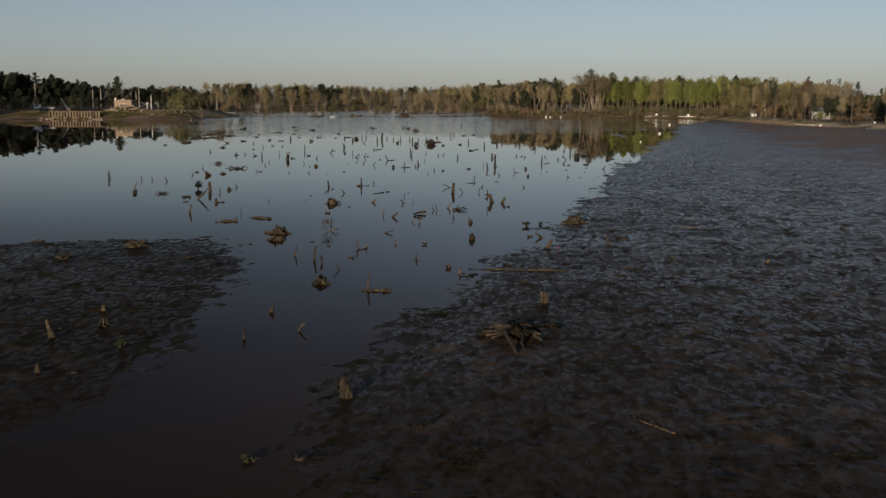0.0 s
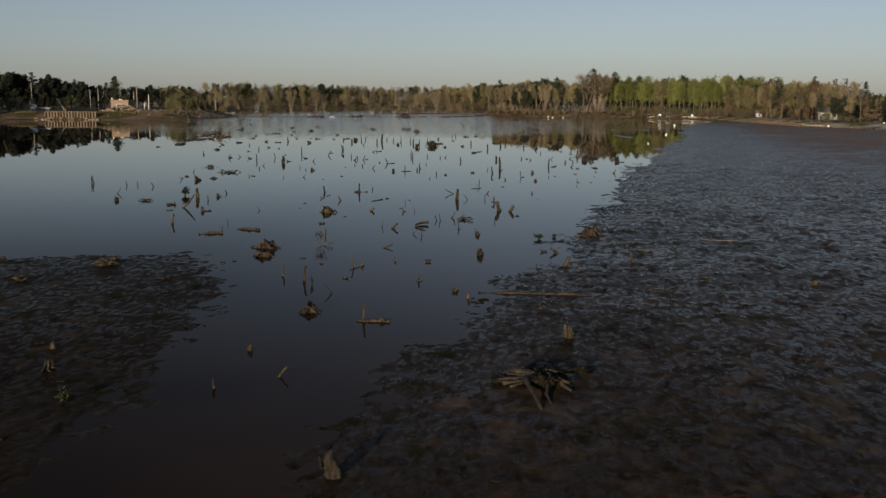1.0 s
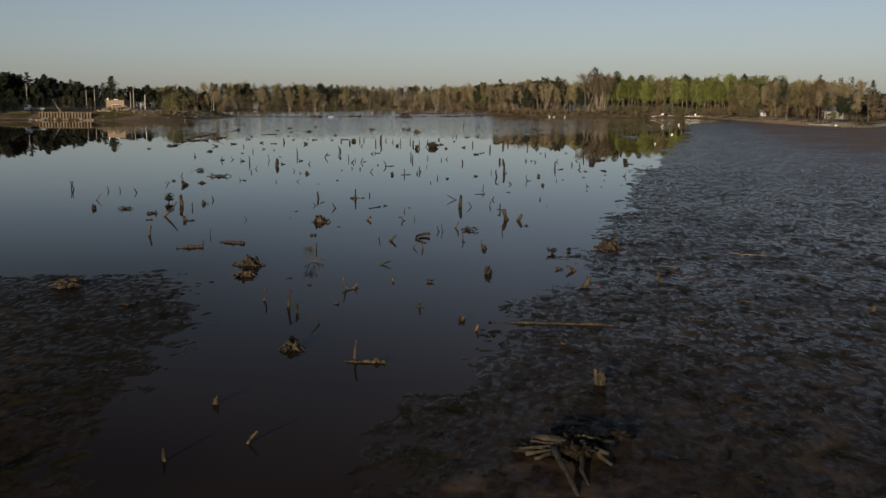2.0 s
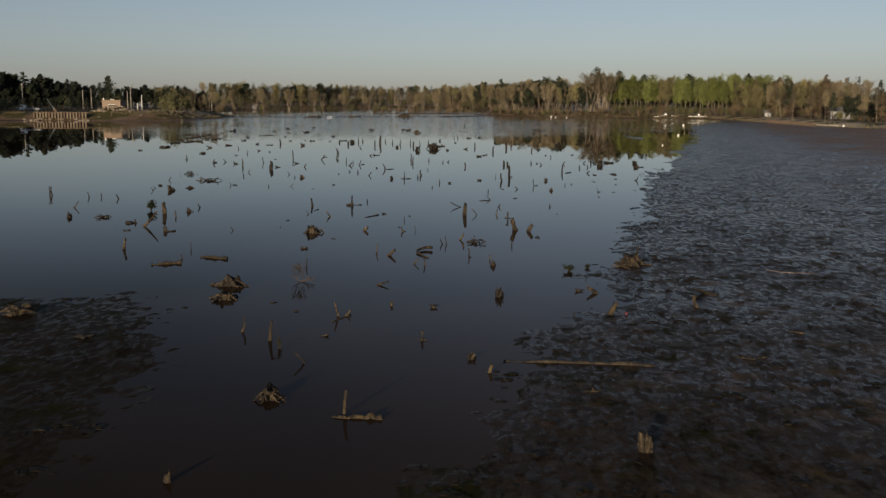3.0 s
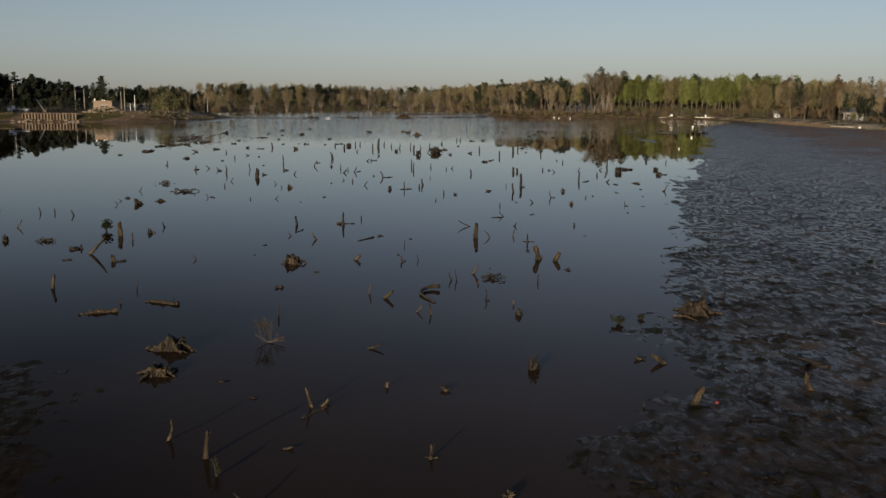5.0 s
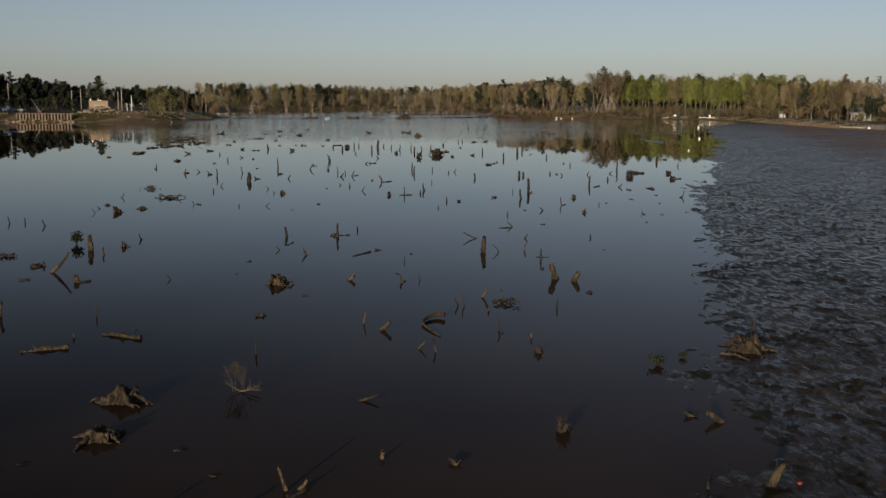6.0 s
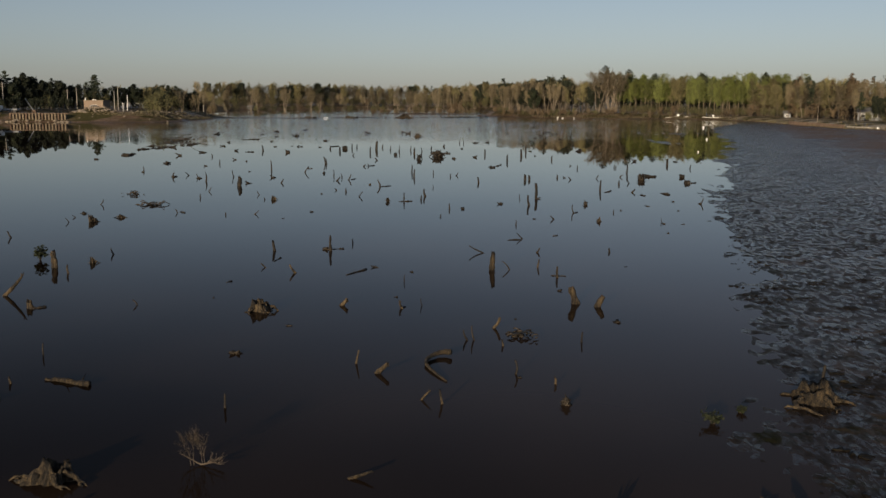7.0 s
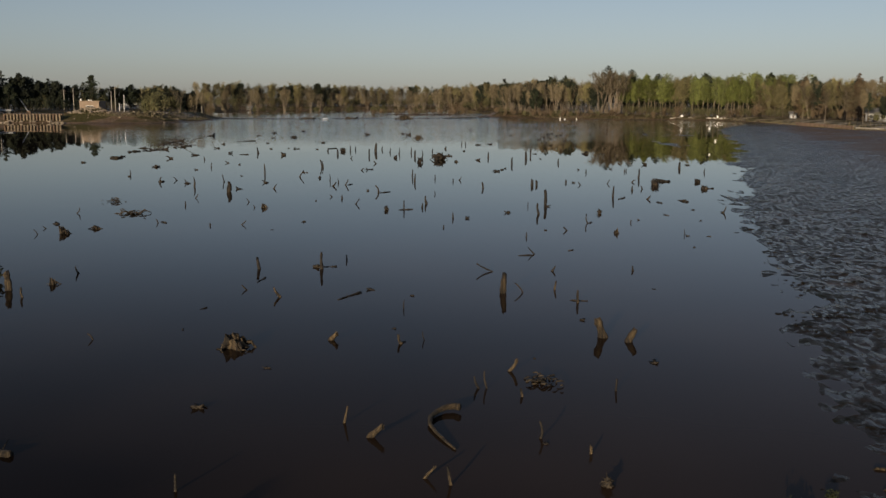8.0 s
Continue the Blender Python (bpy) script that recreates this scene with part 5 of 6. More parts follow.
def dead_shrub(x, y, w, h, seed):
    """A bleached bush skeleton."""
    rng = random.Random(seed)
    s, tips = Shape(), []
    for dx in (-0.42, -0.30, 0.05, 0.12):
        limbs(s, rng, (dx * w * 0.5, 0, -0.05), (dx * 0.7, rng.gauss(0, 0.2), 1.2), h * 0.42, 0.009, 2, tips, 0.55, 5)
    for dx in (0.5, 0.9, -0.5):
        limbs(s, rng, (0, 0, 0.02), (dx, rng.gauss(0, 0.3), 0.12), w * 0.3, 0.020, 1, tips, 0.6, 5)
    for p, d in tips:
        for i in range(4):
            e = (Vector(d) + Vector((rng.gauss(0, 0.5), rng.gauss(0, 0.5), 0.4))).normalized()
            s.tube([tuple(p), tuple(Vector(p) + e * h * rng.uniform(0.08, 0.2))], [0.0035, 0.002], 3)
    ob = part("dead_shrub", s, TRUNK_DARK, None, "bleached bare shrub skeleton standing in dark water", True)
    ob.location = (x, y, 0)
    return tagged(ob, "", "dead shrub")


dead_shrub(-5.89, 47.51, 0.9, 0.8, 921)

# heap of logs with legs in the mud
pile = thing("log_heap", 3.92, 25.57, 0, 0, "heap of dark wet logs and bark on the mud", "log heap")
rng = random.Random(61)
heap_logs = [((-0.75, 0.45, 0.26), (0.72, -0.05, 0.16), 0.075), ((-0.55, 0.85, 0.16), (0.45, 0.45, 0.28), 0.06), ((-0.36, 0.15, 0.20), (0.02, -1.75, 0.0), 0.060),
             ((0.22, 0.05, 0.16), (0.24, -1.35, 0.0), 0.050), ((0.34, 0.25, 0.22), (0.74, -0.35, 0.04), 0.06), ((-0.9, 0.05, 0.08), (-0.3, 0.12, 0.16), 0.04),
             ((-0.2, 0.5, 0.2), (0.1, 1.5, 0.12), 0.05)]
for i in range(13):
    a = Vector((rng.uniform(-0.6, 0.55), rng.uniform(-0.1, 1.0), rng.uniform(0.06, 0.26)))
    t = rng.uniform(-0.7, 0.7) + (math.pi if rng.random() < 0.5 else 0)
    b = a + Vector((math.cos(t), math.sin(t) * 0.8, rng.gauss(0, 0.12))) * rng.uniform(0.3, 0.75)
    heap_logs.append((tuple(a), (b.x, b.y, max(b.z, 0.01)), rng.uniform(0.022, 0.05)))
for a, b, r in heap_logs:
    s = Shape()
    a, b = Vector(a), Vector(b)
    sag = Vector((rng.gauss(0, 0.05), rng.gauss(0, 0.05), rng.uniform(0, 0.07))) * (b - a).length
    pts = [tuple(a.lerp(b, i / 6) + sag * math.sin(math.pi * i / 6) + Vector((rng.gauss(0, r * 0.2), rng.gauss(0, r * 0.2), rng.gauss(0, r * 0.2)))) for i in range(7)]
    s.tube(pts, [r * (1.1 - 0.5 * i / 6) * rng.uniform(0.75, 1.25) for i in range(7)], 8)
    part("log", s, BARK, pile, "", True)
for i in range(16):
    s = Shape()
    c = (rng.gauss(0, 0.36), rng.gauss(0.40, 0.34), rng.uniform(0.04, 0.26))
    s.blob(c, (rng.uniform(0.10, 0.28), rng.uniform(0.10, 0.24), rng.uniform(0.06, 0.15)), 1.0, 70 + i, 3, 3.0)
    part("bark_mass", s, WEED_MUD, pile, "", True)
for i, (x, y) in enumerate(((-0.45, 0.42), (0.2, 0.2))):
    s = Shape()
    s.blob((x, y, 0.32), (0.06, 0.05, 0.02), 0.3, i, 1)
    part("pale_chip", s, PALE_WOOD, pile)

# curved root lying in the water
s = Shape()
arc = [(-1.60, 53.40), (-1.80, 53.75), (-2.05, 54.25), (-2.24, 54.75), (-2.26, 55.15), (-2.15, 55.5), (-1.98, 55.75), (-1.80, 55.82), (-1.66, 55.72)]
s.tube([(x, y, 0.02 + 0.014 * i) for i, (x, y) in enumerate(arc)], [0.025 + 0.007 * i for i in range(len(arc))], 8)
tagged(part("curved_root", s, WOOD, None, "pale curved root arching out of dark water", True), "", "tree root")

s = Shape()
bow = [(12.45, 51.9), (12.62, 51.4), (12.9, 51.0), (13.3, 50.8), (13.7, 50.7), (14.2, 50.7)]
s.tube([(x, y, 0.05 + 0.012 * i) for i, (x, y) in enumerate(bow)], [0.011, 0.011, 0.011, 0.010, 0.009, 0.006], 7)
tagged(part("bent_branch", s, TIMBER, None, "thin pale bent branch lying on the mud", True), "", "branch")

s = Shape()
s.blob((5.85, 42.9, 0.05), (0.05, 0.04, 0.03), 0.2, 3, 2)
tagged(part("plastic_scrap", s, RED, None, "small scrap of red plastic on wet mud", True), "", "litter")


def buoy(x, y, r):
    ob = thing("buoy", x, y, 0, 0, "white plastic mooring buoy resting on the mud", "buoy", "mooring buoys")
    s = Shape()
    s.blob((0, 0, r * 0.8), (r, r, r), 0.02, 1, 3)
    part("float", s, PLASTIC, ob, "", True)
    s = Shape()
    s.tube([(0, 0, r * 1.7), (0, 0, r * 2.0)], [r * 0.25, r * 0.18], 8)
    part("ring", s, STEEL, ob)
    return ob


buoy(48.3, 284, 0.25)
buoy(34.3, 206.7, 0.17)
buoy(24.7, 162.8, 0.11)
buoy(33.6, 203.2, 0.12)

# wreckage heap far out on the water
heap = thing("driftwood_tangle", -56.1, 188.1, 0, 0, "tangle of dark dead branches and logs above the water", "driftwood")
rng = random.Random(33)
for i in range(26):
    a = Vector((rng.uniform(-3.2, 2.6), rng.uniform(-2, 2), rng.uniform(0, 0.5)))
    t = rng.gauss(0.1, 0.5)
    b = a + Vector((math.cos(t), math.sin(t), rng.gauss(0.1, 0.35))) * rng.uniform(0.8, 2.6)
    b.z = max(b.z, 0.02)
    s = Shape()
    s.tube([tuple(a), tuple((a + b) / 2 + Vector((0, 0, 0.12))), tuple(b)], [0.05, 0.038, 0.014], 6)
    part("branch", s, BARK if i % 3 else WOOD, heap, "", True)

# stumps and wreckage on the far bar
stump(-43, 391.5, 7.0, 2.3, 941)
stump(-78, 384, 4.2, 1.2, 942)
stump(-64, 390.5, 3.6, 1.3, 943)
chunk(-61.5, 391, 2.2, 0.9, 944)
fallen_log(-81, 383.5, -75, 385, 0.35, 945)
fallen_log(-30, 408, -19, 418, 0.3, 946)
fallen_log(-25, 413, -12, 424, 0.25, 947)
hull = thing("upturned_boat", -71.6, 385.6, 0.15, 8, "white upturned rowing boat on the far mud bar", "boat")
s = Shape()
for i in range(9):
    f = i / 8
    k = math.sin(math.pi * min(0.12 + f * 0.85, 1)) ** 0.6
    for j in range(7):
        t = math.pi * j / 6
        s.v.append(Vector((-1.1 + 2.2 * f, math.cos(t) * 0.4 * k, math.sin(t) * 0.12 * k)))
for i in range(8):
    for j in range(6):
        a = i * 7 + j
        s.f.append((a, a + 1, a + 8, a + 7))
part("hull", s, WHITE, hull, "", True)
s = Shape()
s.box((0, 0, 0.125), (1.8, 0.06, 0.05))
part("keel", s, WHITE, hull)

# ---- the bank with the gatehouse ----
wall = thing("sheet_pile_wall", -143.8, 308.6, 0, 0, "retaining wall of rusty steel piles with pale faces", "retaining wall")
for i in range(18):
    f = i / 17
    x, y = -8.4 + 16.8 * f, 0.6 * f - 0.3
    s = Shape()
    s.box((x, y, 1.2 + 0.08 * math.sin(i * 5.1)), (0.44, 0.25, 2.7))
    s.box((x, y - 0.16, 1.2), (0.20, 0.10, 2.6))
    part("pile", s, PILE if i % 5 else STEEL, wall)
s = Shape()
s.box((0, 0.45, 0.95), (17.2, 0.12, 2.6), math.atan2(0.6, 16.8))
part("backing", s, SHADED_STEEL, wall, "rusty steel backing, darkened to stand for shade between the piles")
s = Shape()
s.box((0.2, 0.62, 2.5), (17.6, 0.6, 0.3), math.atan2(0.6, 16.8))
part("cap_beam", s, STEEL, wall)
rng = random.Random(5)
for i in range(26):
    s = Shape()
    r = rng.uniform(0.2, 0.55)
    x, y = rng.uniform(-154, -132), rng.uniform(304.4, 307.6)
    s.blob((0, 0, r * 0.3), (r * 1.3, r, r * 0.7), 0.35, i, 2)
    ob = part("rubble_stone", s, STONE, None, "pale broken stone at the foot of the wall", False)
    ob.location = (x, y, ground_z(x, y))
    tagged(ob, "", "stone", "rubble stones")
for i in range(105):
    s = Shape()
    r = rng.uniform(0.15, 0.45)
    x = rng.uniform(-139, -106)
    y = rng.uniform(309, 330) if x < -122 else rng.uniform(310, 340)
    if i >= 55:
        x, y, r = rng.gauss(-131, 3.2), rng.gauss(318, 2.2), rng.uniform(0.25, 0.65)
    s.blob((0, 0, r * 0.3), (r * 1.2, r, r * 0.7), 0.35, i + 40, 1)
    ob = part("field_stone", s, STONE, None, "rounded tan stone on the grassy bank", False)
    ob.location = (x, y, ground_z(x, y))
    tagged(ob, "", "stone", "stones on the bank")


def wall_with_openings(s, width, high, thick, holes):
    """A wall along x, cut through at holes (x0, x1, z0, z1), in vertical strips."""
    cuts = sorted({-width / 2, width / 2, *(v for h in holes for v in h[:2])})
    for a, b in zip(cuts, cuts[1:]):
        spans = [(z0, z1) for x0, x1, z0, z1 in holes if x0 <= a and x1 >= b]
        z = 0.0
        for z0, z1 in sorted(spans) + [(high, high)]:
            if z0 > z:
                s.box(((a + b) / 2, 0, (z + z0) / 2), (b - a, thick, z0 - z))
            z = z1


def building(name, x, y, z, turn, w, d, high, wall_mat, roof_mat, label, category, holes, pitch=0.0):
    """A small house: four walls, windows in the front, flat or gabled roof."""
    ob = thing(name, x, y, z, turn, label, category)
    s = Shape()
    wall_with_openings(s, w, high, 0.25, holes)
    front = part("front_wall", s, wall_mat, ob)
    front.location = (0, -d / 2, 0)
    for nm, c, q in (("back_wall", (0, d / 2, high / 2), (w, 0.25, high)), ("side_wall", (-w / 2 + 0.125, 0, high / 2), (0.25, d - 0.25, high)),
                     ("side_wall", (w / 2 - 0.125, 0, high / 2), (0.25, d - 0.25, high))):
        s = Shape()
        s.box(c, q)
        part(nm, s, wall_mat, ob)
    for x0, x1, z0, z1 in holes:
        win = Shape()
        cx, cz = (x0 + x1) / 2, (z0 + z1) / 2
        for c, q in (((cx, 0, z0 + 0.04), (x1 - x0, 0.1, 0.08)), ((cx, 0, z1 - 0.04), (x1 - x0, 0.1, 0.08)),
                     ((x0 + 0.04, 0, cz), (0.08, 0.1, z1 - z0)), ((x1 - 0.04, 0, cz), (0.08, 0.1, z1 - z0))):
            win.box(c, q)
        wf = part("window", win, WHITE, ob)
        wf.location = (0, -d / 2, 0)
        pane = Shape()
        pane.box((cx, 0.02, cz), (x1 - x0 - 0.16, 0.02, z1 - z0 - 0.16))
        part("pane", pane, GLASS, wf)
    s = Shape()
    if pitch:
        o = 0.4
        for i, (px, py, pz) in enumerate(((-w / 2 - o, -d / 2 - o, high - 0.1), (w / 2 + o, -d / 2 - o, high - 0.1), (w / 2 + o, 0, high + pitch), (-w / 2 - o, 0, high + pitch),
                                          (-w / 2 - o, d / 2 + o, high - 0.1), (w / 2 + o, d / 2 + o, high - 0.1))):
            s.v.append(Vector((px, py, pz)))
            s.v.append(Vector((px, py, pz + 0.15)))
        s.f += [(0, 2, 4, 6), (1, 7, 5, 3), (6, 4, 10, 8), (7, 9, 11, 5), (0, 1, 3, 2), (8, 10, 11, 9), (0, 6, 7, 1), (6, 8, 9, 7), (2, 3, 5, 4), (4, 5, 11, 10)]
        part("roof", s, roof_mat, ob)
        for sx in (-1, 1):
            g = Shape()
            g.v = [Vector((sx * (w / 2 - 0.02) + t, yy, zz)) for t in (0, -sx * 0.2) for yy, zz in ((-d / 2, high), (d / 2, high), (0, high + pitch - 0.02))]
            g.f = [(0, 1, 2), (5, 4, 3), (0, 3, 4, 1), (1, 4, 5, 2), (2, 5, 3, 0)]
            part("gable", g, wall_mat, ob)
    else:
        s.box((0, 0, high + 0.12), (w + 0.4, d + 0.4, 0.24))
        part("roof", s, roof_mat, ob)
    return ob


gate = building("gatehouse", -136.6, 334, 2.3, 4, 6.2, 6.0, 3.9, BRICK, BRICK, "small tan brick gatehouse with a flat roof on the bank", "building",
                [(-1.2, 1.2, 1.2, 2.7)])
for x, h in ((-2.75, 0.9), (-0.2, 0.6), (0.5, 0.5)):
    s = Shape()
    s.box((x, -2.6, 3.94 + h / 2), (0.3, 0.3, h))
    part("roof_post", s, WHITE, gate)
building("house", -192.5, 500, 2.4, 12, 11, 8, 2.8, GREY, ROOF, "pale grey single-storey house with dark gabled roof", "house", [(-4, -2.6, 0.9, 2.1), (1.5, 3.5, 0.9, 2.1)], 2.4)
building("house", -201.8, 450, 2.4, 5, 10, 7, 2.7, GREY, ROOF, "grey-blue house with a dark roof behind the bank", "house", [(-3, -1.6, 0.9, 2.0), (2, 3.4, 0.9, 2.0)], 1.9)
building("boathouse", -172, 640, 0.6, 0, 3.2, 3.2, 1.5, GREY, GREY, "distant small boathouse with a grey roof by the flood", "boathouse", [(-1, 1, 0.6, 1.6)], 1.0)
building("cottage", 104.5, 324, 1.4, -25, 6.5, 6, 2.3, GREY, ROOF, "grey lakeside cottage with dark roof among trees", "house", [(-2.4, -1.2, 0.8, 1.9), (0.8, 2.2, 0.8, 1.9)], 1.4)
building("shed", 93.4, 371.7, 0.9, -15, 2.2, 2.0, 1.9, GREY, ROOF, "small grey shed near the beach", "shed", [(-0.5, 0.5, 0.6, 1.5)], 0.7)


def pole(x, y, top, label, lean=0.0, arms=1, r=0.19, mat=CONCRETE):
    z = ground_z(x, y)
    ob = thing("utility_pole", x, y, z, 0, label, "utility pole", "utility poles")
    h = top - z
    s = Shape()
    s.tube([(0, 0, -0.5), (lean * h * 0.5, 0, h * 0.5), (lean * h, 0, h)], [r, r * 0.85, r * 0.65], 10)
    part("mast", s, mat, ob, "", True)
    for i in range(arms):
        s = Shape()
        s.box((lean * h, 0.12, h - 0.7 - 0.9 * i), (2.0, 0.1, 0.12))
        arm = part("crossarm", s, TRUNK_DARK, ob)
        for k in (-0.9, -0.35, 0.35, 0.9):
            q = Shape()
            q.tube([(lean * h + k, 0.12, h - 0.64 - 0.9 * i), (lean * h + k, 0.12, h - 0.46 - 0.9 * i)], [0.05, 0.035], 6)
            part("insulator", q, GLASS, arm)
    return ob


for x, y, top, arms, words in ((-196.2, 384.3, 13.0, 2, "tall pale utility pole with two crossarms"), (-193.9, 424.6, 12.5, 0, "plain tall wooden pole on the bank"),
                               (-185.6, 415.2, 10.8, 2, "utility pole with two crossarms by the road"), (-186.4, 425.2, 11.4, 0, "plain tall wooden pole on the bank"),
                               (-166.4, 416.8, 10.2, 0, "plain wooden pole behind the gatehouse"), (-169.0, 426.6, 12.1, 1, "utility pole with one crossarm behind the gatehouse"),
                               (-167.7, 466.8, 11.2, 1, "utility pole with one crossarm by the houses"), (-146.0, 468.5, 9.3, 0, "thin wooden pole near the spit")):
    pole(x, y, top, words, 0.0, arms)
pole(-139.8, 366, 8.4, "white painted pole leaning on the bank", 0.02, 0, 0.14, WHITE)
pole(-141.6, 366.5, 5.5, "short white painted post on the bank", -0.03, 0, 0.13, WHITE)
pole(-186, 420, 7.5, "short street lamp post by the road", 0.0, 0, 0.09, GREY)


def wire(a, b, sag):
    s = Shape()
    a, b = Vector(a), Vector(b)
    pts = [tuple(a.lerp(b, i / 12) - Vector((0, 0, sag * math.sin(math.pi * i / 12)))) for i in range(13)]
    s.tube(pts, [0.025] * 13, 4)
    return tagged(part("power_line", s, RUBBER, None, "thin black overhead wire between utility poles"), "", "power line", "power lines")


for k in (-0.9, 0.35, 0.9):
    wire((-185.6 + k, 415.3, 10.2), (-169.0 + k, 426.7, 11.5), 0.8)
    wire((-196.2 + k, 384.4, 12.4), (-185.6 + k, 415.3, 10.2), 0.8)
    wire((-169.0 + k, 426.7, 11.5), (-167.7 + k, 466.9, 10.6), 0.9)

# lorry and boom on the bank
zt = ground_z(-161.5, 324)
lorry = thing("lorry", -161.5, 324, zt, 8, "white flatbed lorry parked on the bank", "lorry")
for nm, c, q, m in (("bed", (0.8, 0, 1.15), (5.0, 2.2, 0.5), GREY), ("cab", (-2.6, 0, 1.5), (1.6, 2.1, 1.7), WHITE), ("chassis", (0, 0, 0.75), (6.6, 0.9, 0.25), RUBBER)):
    s = Shape()
    s.box(c, q)
    part(nm, s, m, lorry)
s = Shape()
s.box((-2.75, 0, 2.0), (1.35, 2.12, 0.5))
part("cab_window", s, GLASS, lorry)
for x in (-2.4, 1.4, 2.5):
    for y in (-0.95, 0.95):
        s = Shape()
        s.tube([(x, y - 0.13, 0.48), (x, y + 0.13, 0.48)], [0.48, 0.48], 14)
        part("wheel", s, RUBBER, lorry)
boom = thing("boom", -157.6, 331, ground_z(-157.6, 331), 0, "leaning grey steel crane boom behind the wall", "crane boom")
s = Shape()
s.tube([(-1.6, 0, 4.6), (0.6, 0, 1.2), (1.2, 0, 0.4)], [0.12, 0.16, 0.2], 8)
part("jib", s, GREY, boom)
s = Shape()
s.box((1.2, 0, 0.4), (1.4, 1.2, 0.9))
part("base", s, STEEL, boom)

# ---- right shore ----
def dock(x, y, z, turn, l, w, tilt, mat, label, step_gap=0.32):
    ob = thing("dock", x, y, z, turn, label, "dock", "docks")
    n = int(l / step_gap)
    for i in range(n):
        s = Shape()
        px = -l / 2 + (i + 0.5) * l / n
        s.box((px, 0, 0.55 + tilt * px), (l / n * 0.9, w, 0.05), 0, -tilt)
        part("plank", s, mat, ob)
    for sy in (-1, 1):
        s = Shape()
        s.box((0, sy * (w / 2 - 0.08), 0.46), (l, 0.08, 0.12), 0, -tilt)
        part("stringer", s, mat, ob)
        for px in (-l * 0.45, 0, l * 0.45):
            q = Shape()
            q.tube([(px, sy * (w / 2 + 0.05), -0.6), (px, sy * (w / 2 + 0.05), 1.0 + tilt * px)], [0.06, 0.06], 8)
            part("post", q, STEEL, ob)
    return ob


dock(60.5, 407.5, 0.35, 22, 7.5, 1.6, 0.10, WHITE, "white stranded dock section tilting on the beach")
dock(66.5, 405.5, 0.35, -12, 5.0, 1.5, -0.05, WHITE, "white stranded dock section lying on the beach")
dock(73, 398.5, 0.35, 5, 7.0, 1.6, 0.0, WHITE, "low white dock stranded on dry mud")
dock(79.5, 388, 0.35, -20, 5.0, 1.4, 0.02, PALE_WOOD, "low pale wooden dock stranded on mud")
s = Shape()
s.box((0, 0, 0.35), (0.9, 0.7, 0.7))
ob = part("white_box", s, PLASTIC, None, "white storage box standing on a dock")
ob.location = (62, 408, 1.0)
tagged(ob, "", "storage box")
s = Shape()
s.box((0, 0, 0.4), (0.6, 0.5, 0.8))
ob = part("white_box", s, PLASTIC, None, "small white box standing on a dock")
ob.location = (73.5, 398.5, 0.93)
tagged(ob, "", "storage box")
boat = thing("rowing_boat", 81.5, 366, 0.3, 30, "dark rowing boat lying on the beach", "boat")
s = Shape()
for i in range(9):
    f = i / 8
    k = math.sin(math.pi * min(0.15 + f * 0.8, 1)) ** 0.6
    for j in range(7):
        t = math.pi * (1 + j / 6)
        s.v.append(Vector((-1.9 + 3.8 * f, math.cos(t) * 0.7 * k, 0.5 + math.sin(t) * 0.5 * k)))
for i in range(8):
    for j in range(6):
        a = i * 7 + j
        s.f.append((a, a + 7, a + 8, a + 1))
part("hull", s, TRUNK_DARK, boat, "", True)
for x in (-0.6, 0.6):
    s = Shape()
    s.box((x, 0, 0.42), (0.25, 1.15, 0.04))
    part("seat", s, PALE_WOOD, boat)

# timber seawall in bays, with a gap for a slip
wall = thing("timber_seawall", 80.6, 300, 0, 0, "low weathered brown timber seawall along the beach", "seawall")
run = [(-0.8, 20), (-0.9, 12), (0.2, -4), (0.6, -24)]
for a, b in zip(run, run[1:]):
    a, b = Vector((*a, 0)), Vector((*b, 0))
    n = int((b - a).length / 0.5)
    t = math.atan2(b.y - a.y, b.x - a.x)
    for i in range(n):
        p = a.lerp(b, (i + 0.5) / n)
        s = Shape()
        s.box((p.x, p.y, 0.45 + 0.07 * math.sin(i * 3.3)), (0.49, 0.1, 1.3), t)
        part("plank", s, STEEL if i % 7 == 3 else TIMBER, wall)
slab = Shape()
slab.box((0, 0, 0.25), (9, 6.5, 0.3), 0.35, 0.05)
ob = part("boat_ramp", slab, CONCRETE, None, "pale concrete boat ramp running down to the mud")
ob.location = (87.3, 275, 0.2)
tagged(ob, "", "boat ramp")
for x, y, r in ((17.6, 406.5, 0.25), (15.9, 410.5, 0.28), (22, 406.6, 0.22), (98.5, 261.5, 0.25), (86.5, 268, 0.3)):
    s = Shape()
    s.blob((0, 0, r * 0.6), (r * 1.3, r, r * 0.8), 0.15, int(x), 2)
    ob = part("plastic_drum", s, PLASTIC, None, "white plastic drum stranded at the shore", True)
    ob.location = (x, y, ground_z(x, y))
    tagged(ob, "", "drum", "stranded drums")
for i, (x, y) in enumerate(((40, 405.5), (44, 404.5), (49, 405), (53, 405.5), (32, 404.5))):
    fallen_log(x - 3, y, x + 3, y + RNG.uniform(-0.8, 0.8), 0.2, 960 + i)

